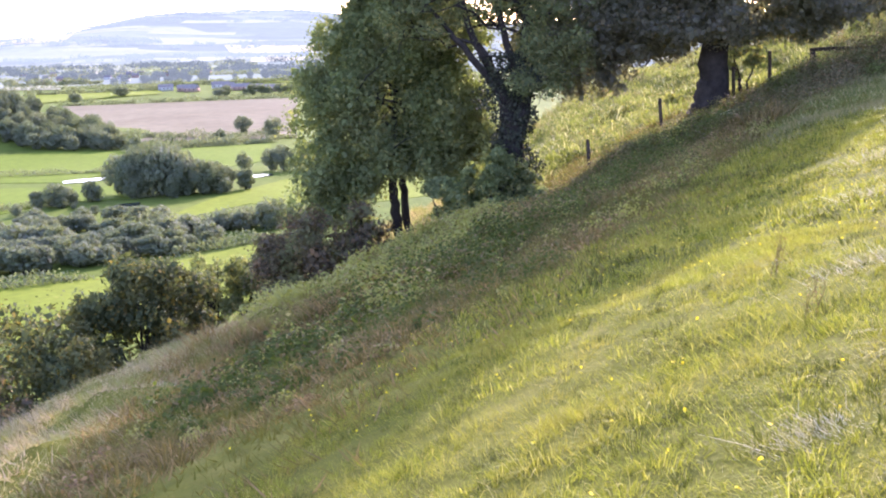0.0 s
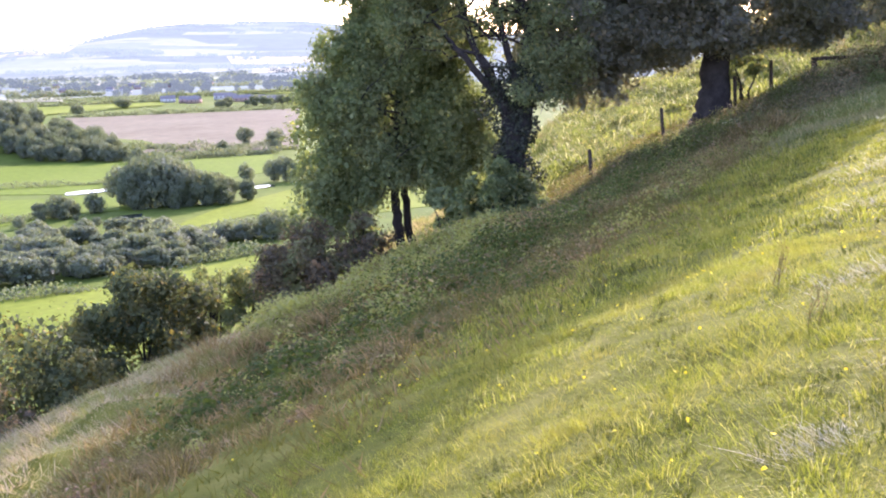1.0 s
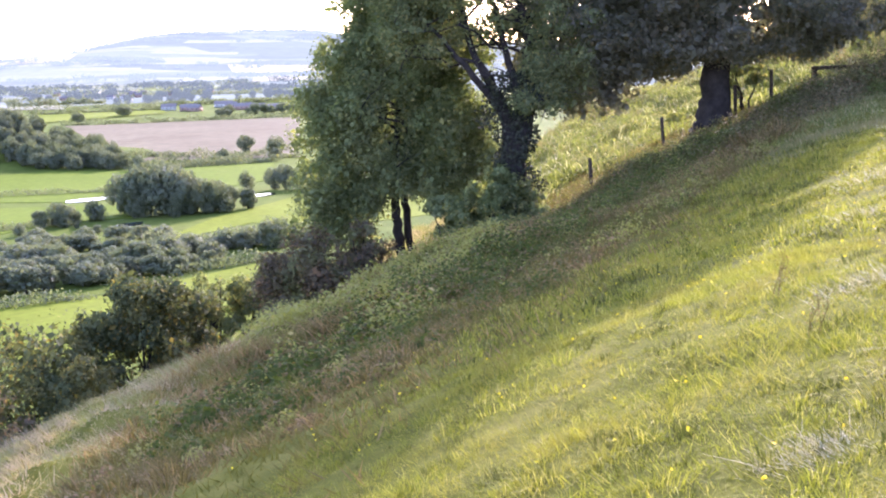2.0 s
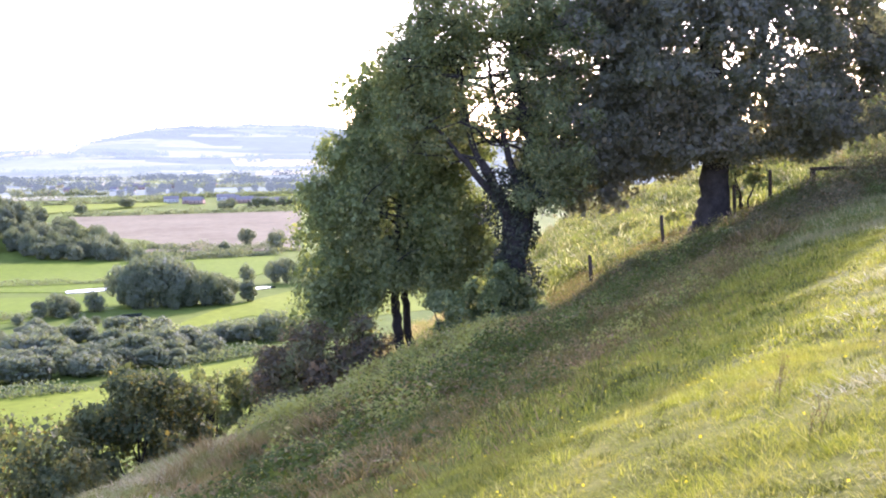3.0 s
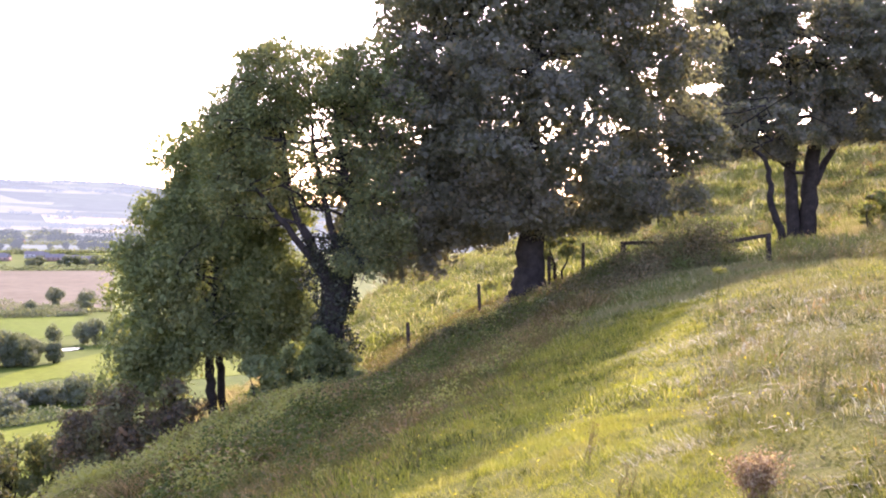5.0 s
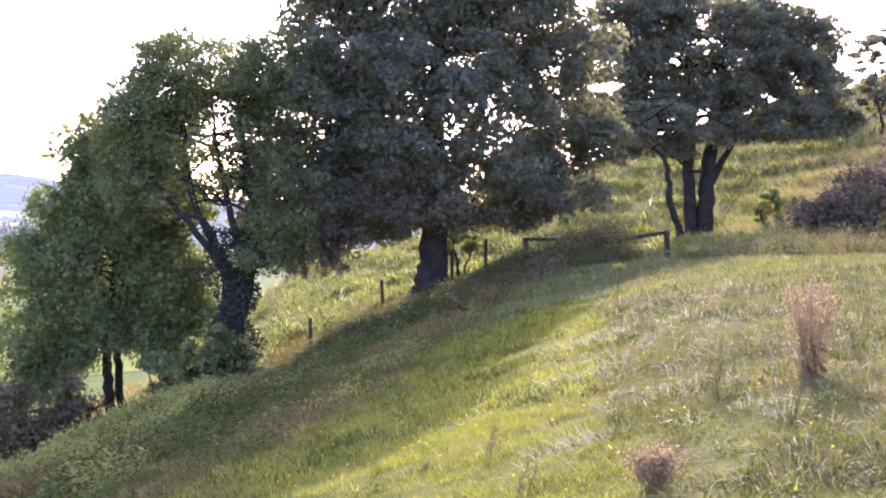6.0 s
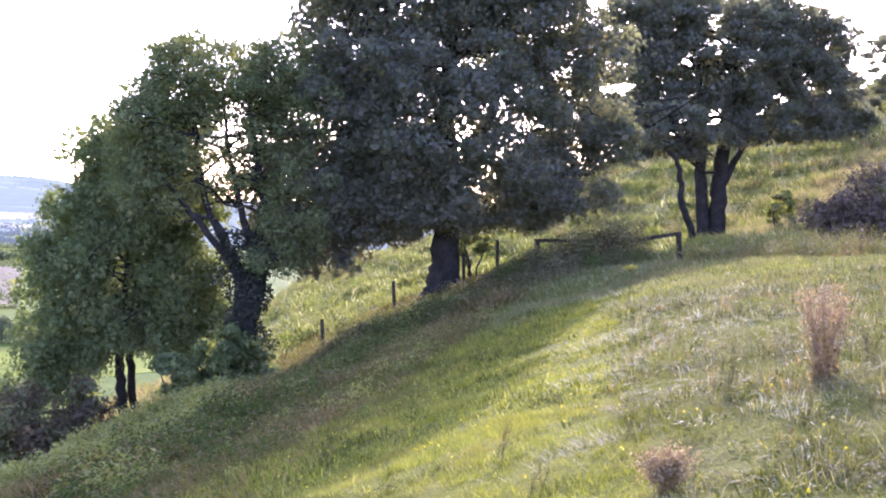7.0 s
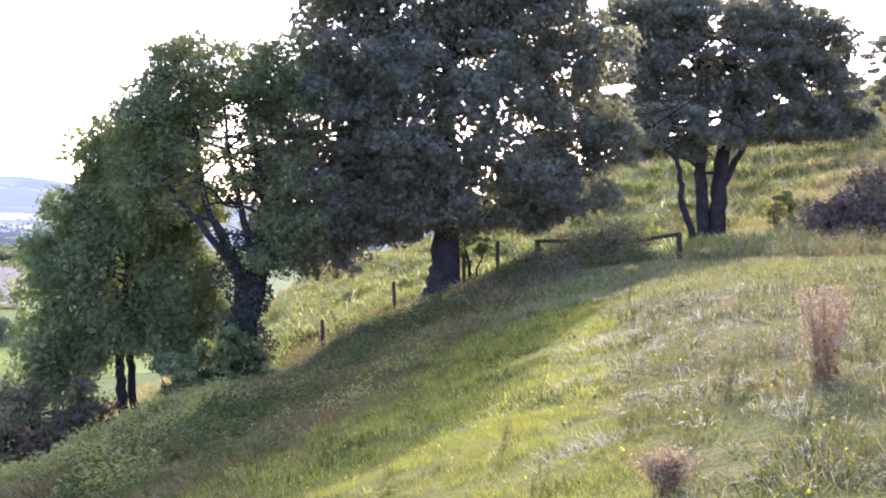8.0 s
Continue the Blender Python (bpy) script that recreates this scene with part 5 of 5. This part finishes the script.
for k, (x, y, h) in enumerate([(1.7, 5.6, 0.22), (1.9, 6.9, 0.26), (2.5, 6.4, 0.2), (2.2, 5.1, 0.2), (3.0, 5.4, 0.2), (4.4, 8.4, 0.3), (5.6, 9.5, 0.3)]):
    dock(x, y, h, 90 + k, "thin brown seeding weed in the grass", M_ROUGH, 0.05, 4, 14)


def hogweed(x, y, h, seed):
    """A dry umbel on one stem."""
    rng = np.random.default_rng(seed)
    plant = thing("hogweed", on_ground(x, y), "dry pinkish umbel plant on a single stem", "plant")
    part("stem", mesh_of("stem", *tube(bent((0, 0, -0.05), (0.05, 0, h), 5, 0, rng, 0.01), np.linspace(0.015, 0.008, 5), 6)), M_ROUGH, plant)
    head = part("umbel", leaves("umbel", rng, in_ball(rng, 160, 0.2) * (0.16, 0.16, 0.07) + (0.05, 0, h), 0.045, 0.7), M_WEED, plant)
    tagged(head, kind="stuff")


for x, y, h, seed in [(9.0, 23.5, 0.75, 101), (14.0, 31.0, 0.8, 102), (16.0, 33.0, 0.9, 103), (18.4, 33.5, 0.9, 104)]:
    hogweed(x, y, h, seed)

# yellow flowers in the turf
f_rng = np.random.default_rng(17)
fx, fy = scatter(f_rng, -4, 9, 3, 20, 520)
f_keep = rough_side(fx, fy) < 2
fx, fy = fx[f_keep], fy[f_keep]
f_me = leaves("yellow_flowers", f_rng, np.repeat(np.stack([fx, fy, ground_z(fx, fy) + f_rng.uniform(0.05, 0.10, len(fx))], 1), 3, axis=0) + f_rng.normal(size=(3 * len(fx), 3)) * 0.003, 0.016, 0.9, 1.5)
f_me.materials.append(M_FLOWER)
tagged(new("yellow_flowers", f_me), "small yellow hawkbit flowers dotted in the turf", "flowers", kind="stuff")

# pale dead grass lying in heaps
for k, (x, y, r) in enumerate([(8.0, 18.7, 0.7), (3.75, 10.4, 0.35), (6.4, 13.5, 0.6), (7.0, 14.0, 0.6), (6.3, 15.3, 0.6), (11.8, 31.0, 1.2), (5.7, 16.2, 0.5), (2.2, 6.4, 0.3), (1.23, 3.95, 0.14), (9.4, 19.5, 0.9)]):
    sx, sy = x + f_rng.normal(size=50) * r * 0.5, y + f_rng.normal(size=50) * r * 0.5
    bladed("dead_grass", f_rng, sx, sy, 14, 0.03 + 0.0035 * y, 0.002 + 0.0012 * y, 1.3, 0.05, M_STRAW, "flattened pale dead grass", False)

# fallen pale twigs below the great tree
twigs = thing("fallen_branch", on_ground(9.6, 42.0), "pale bare fallen branch lying in the rough grass", "branch")
for k in range(7):
    a = np.array((f_rng.normal() * 0.3, f_rng.normal() * 0.2, 0.35))
    b = a + np.array((f_rng.uniform(0.5, 1.1), f_rng.normal() * 0.2, f_rng.uniform(-0.1, 0.35)))
    part("twig", mesh_of("twig", *tube(bent(a, b, 5, 0.05, f_rng, 0.03), np.linspace(0.02, 0.008, 5), 5)), M_STRAW, twigs)

# ---- farms and houses of the valley ----
M_WALL_PALE = mottled("pale_plaster", [(0.3, (0.42, 0.4, 0.36)), (0.7, (0.55, 0.53, 0.48))], 0.2, space="Object")
M_WALL_BRICK = mottled("far_brick", [(0.3, (0.3, 0.2, 0.16)), (0.7, (0.4, 0.28, 0.22))], 0.2, space="Object")
M_ROOF = mottled("slate_roof", [(0.3, (0.17, 0.15, 0.14)), (0.7, (0.26, 0.23, 0.21))], 0.3, space="Object")
M_PANE = mottled("dark_pane", [(0.3, (0.03, 0.035, 0.04)), (0.7, (0.06, 0.065, 0.07))], 0.5, space="Object", rough=0.2)


def box(x0, x1, y0, y1, z0, z1):
    v = np.array([(x, y, z) for x in (x0, x1) for y in (y0, y1) for z in (z0, z1)], float)
    return v, np.array([(0, 1, 3, 2), (4, 6, 7, 5), (0, 4, 5, 1), (2, 3, 7, 6), (0, 2, 6, 4), (1, 5, 7, 3)])


def house(name, x, y, length, depth, eaves, ridge, turn, wall, label):
    ob = thing(name, (x, y, -63.9), label, "house", "buildings of the valley", turn)
    body = part("wall", mesh_of("wall", *box(-length / 2, length / 2, -depth / 2, depth / 2, 0, eaves)), wall, ob)
    o = 0.4
    roof = np.array([(-length / 2 - o, -depth / 2 - o, eaves), (length / 2 + o, -depth / 2 - o, eaves), (length / 2 + o, depth / 2 + o, eaves), (-length / 2 - o, depth / 2 + o, eaves), (-length / 2 - o, 0, ridge), (length / 2 + o, 0, ridge)])
    me = bpy.data.meshes.new("roof")
    me.from_pydata(roof.tolist(), [], [(0, 1, 5, 4), (2, 3, 4, 5), (1, 2, 5), (3, 0, 4), (3, 2, 1, 0)])
    part("roof", me, M_ROOF, ob)
    for k in range(max(2, int(length / 4))):
        wx = -length / 2 + (k + 0.5) * length / max(2, int(length / 4))
        part("window", mesh_of("window", *box(wx - 0.5, wx + 0.5, -depth / 2 - 0.04, -depth / 2 + 0.02, eaves * 0.45, eaves * 0.8)), M_PANE, ob)
    return ob


h_rng = np.random.default_rng(9)
for k in range(9):
    house("barn", -300 + 17 * k + h_rng.normal() * 5, 1330 - 7 * k + h_rng.normal() * 22, h_rng.uniform(10, 20), 9, 4.0, 7.5, h_rng.uniform(-0.4, 0.4), M_WALL_BRICK if k % 3 else M_WALL_PALE, "long grey-roofed farm building in the valley")
for k in range(20):
    house("cottage", h_rng.uniform(-640, -330), h_rng.uniform(1580, 1900), h_rng.uniform(7, 11), 6.5, 3.6, 6.6, h_rng.uniform(-0.7, 0.7), M_WALL_PALE if k % 2 else M_WALL_BRICK, "small village house across the valley")
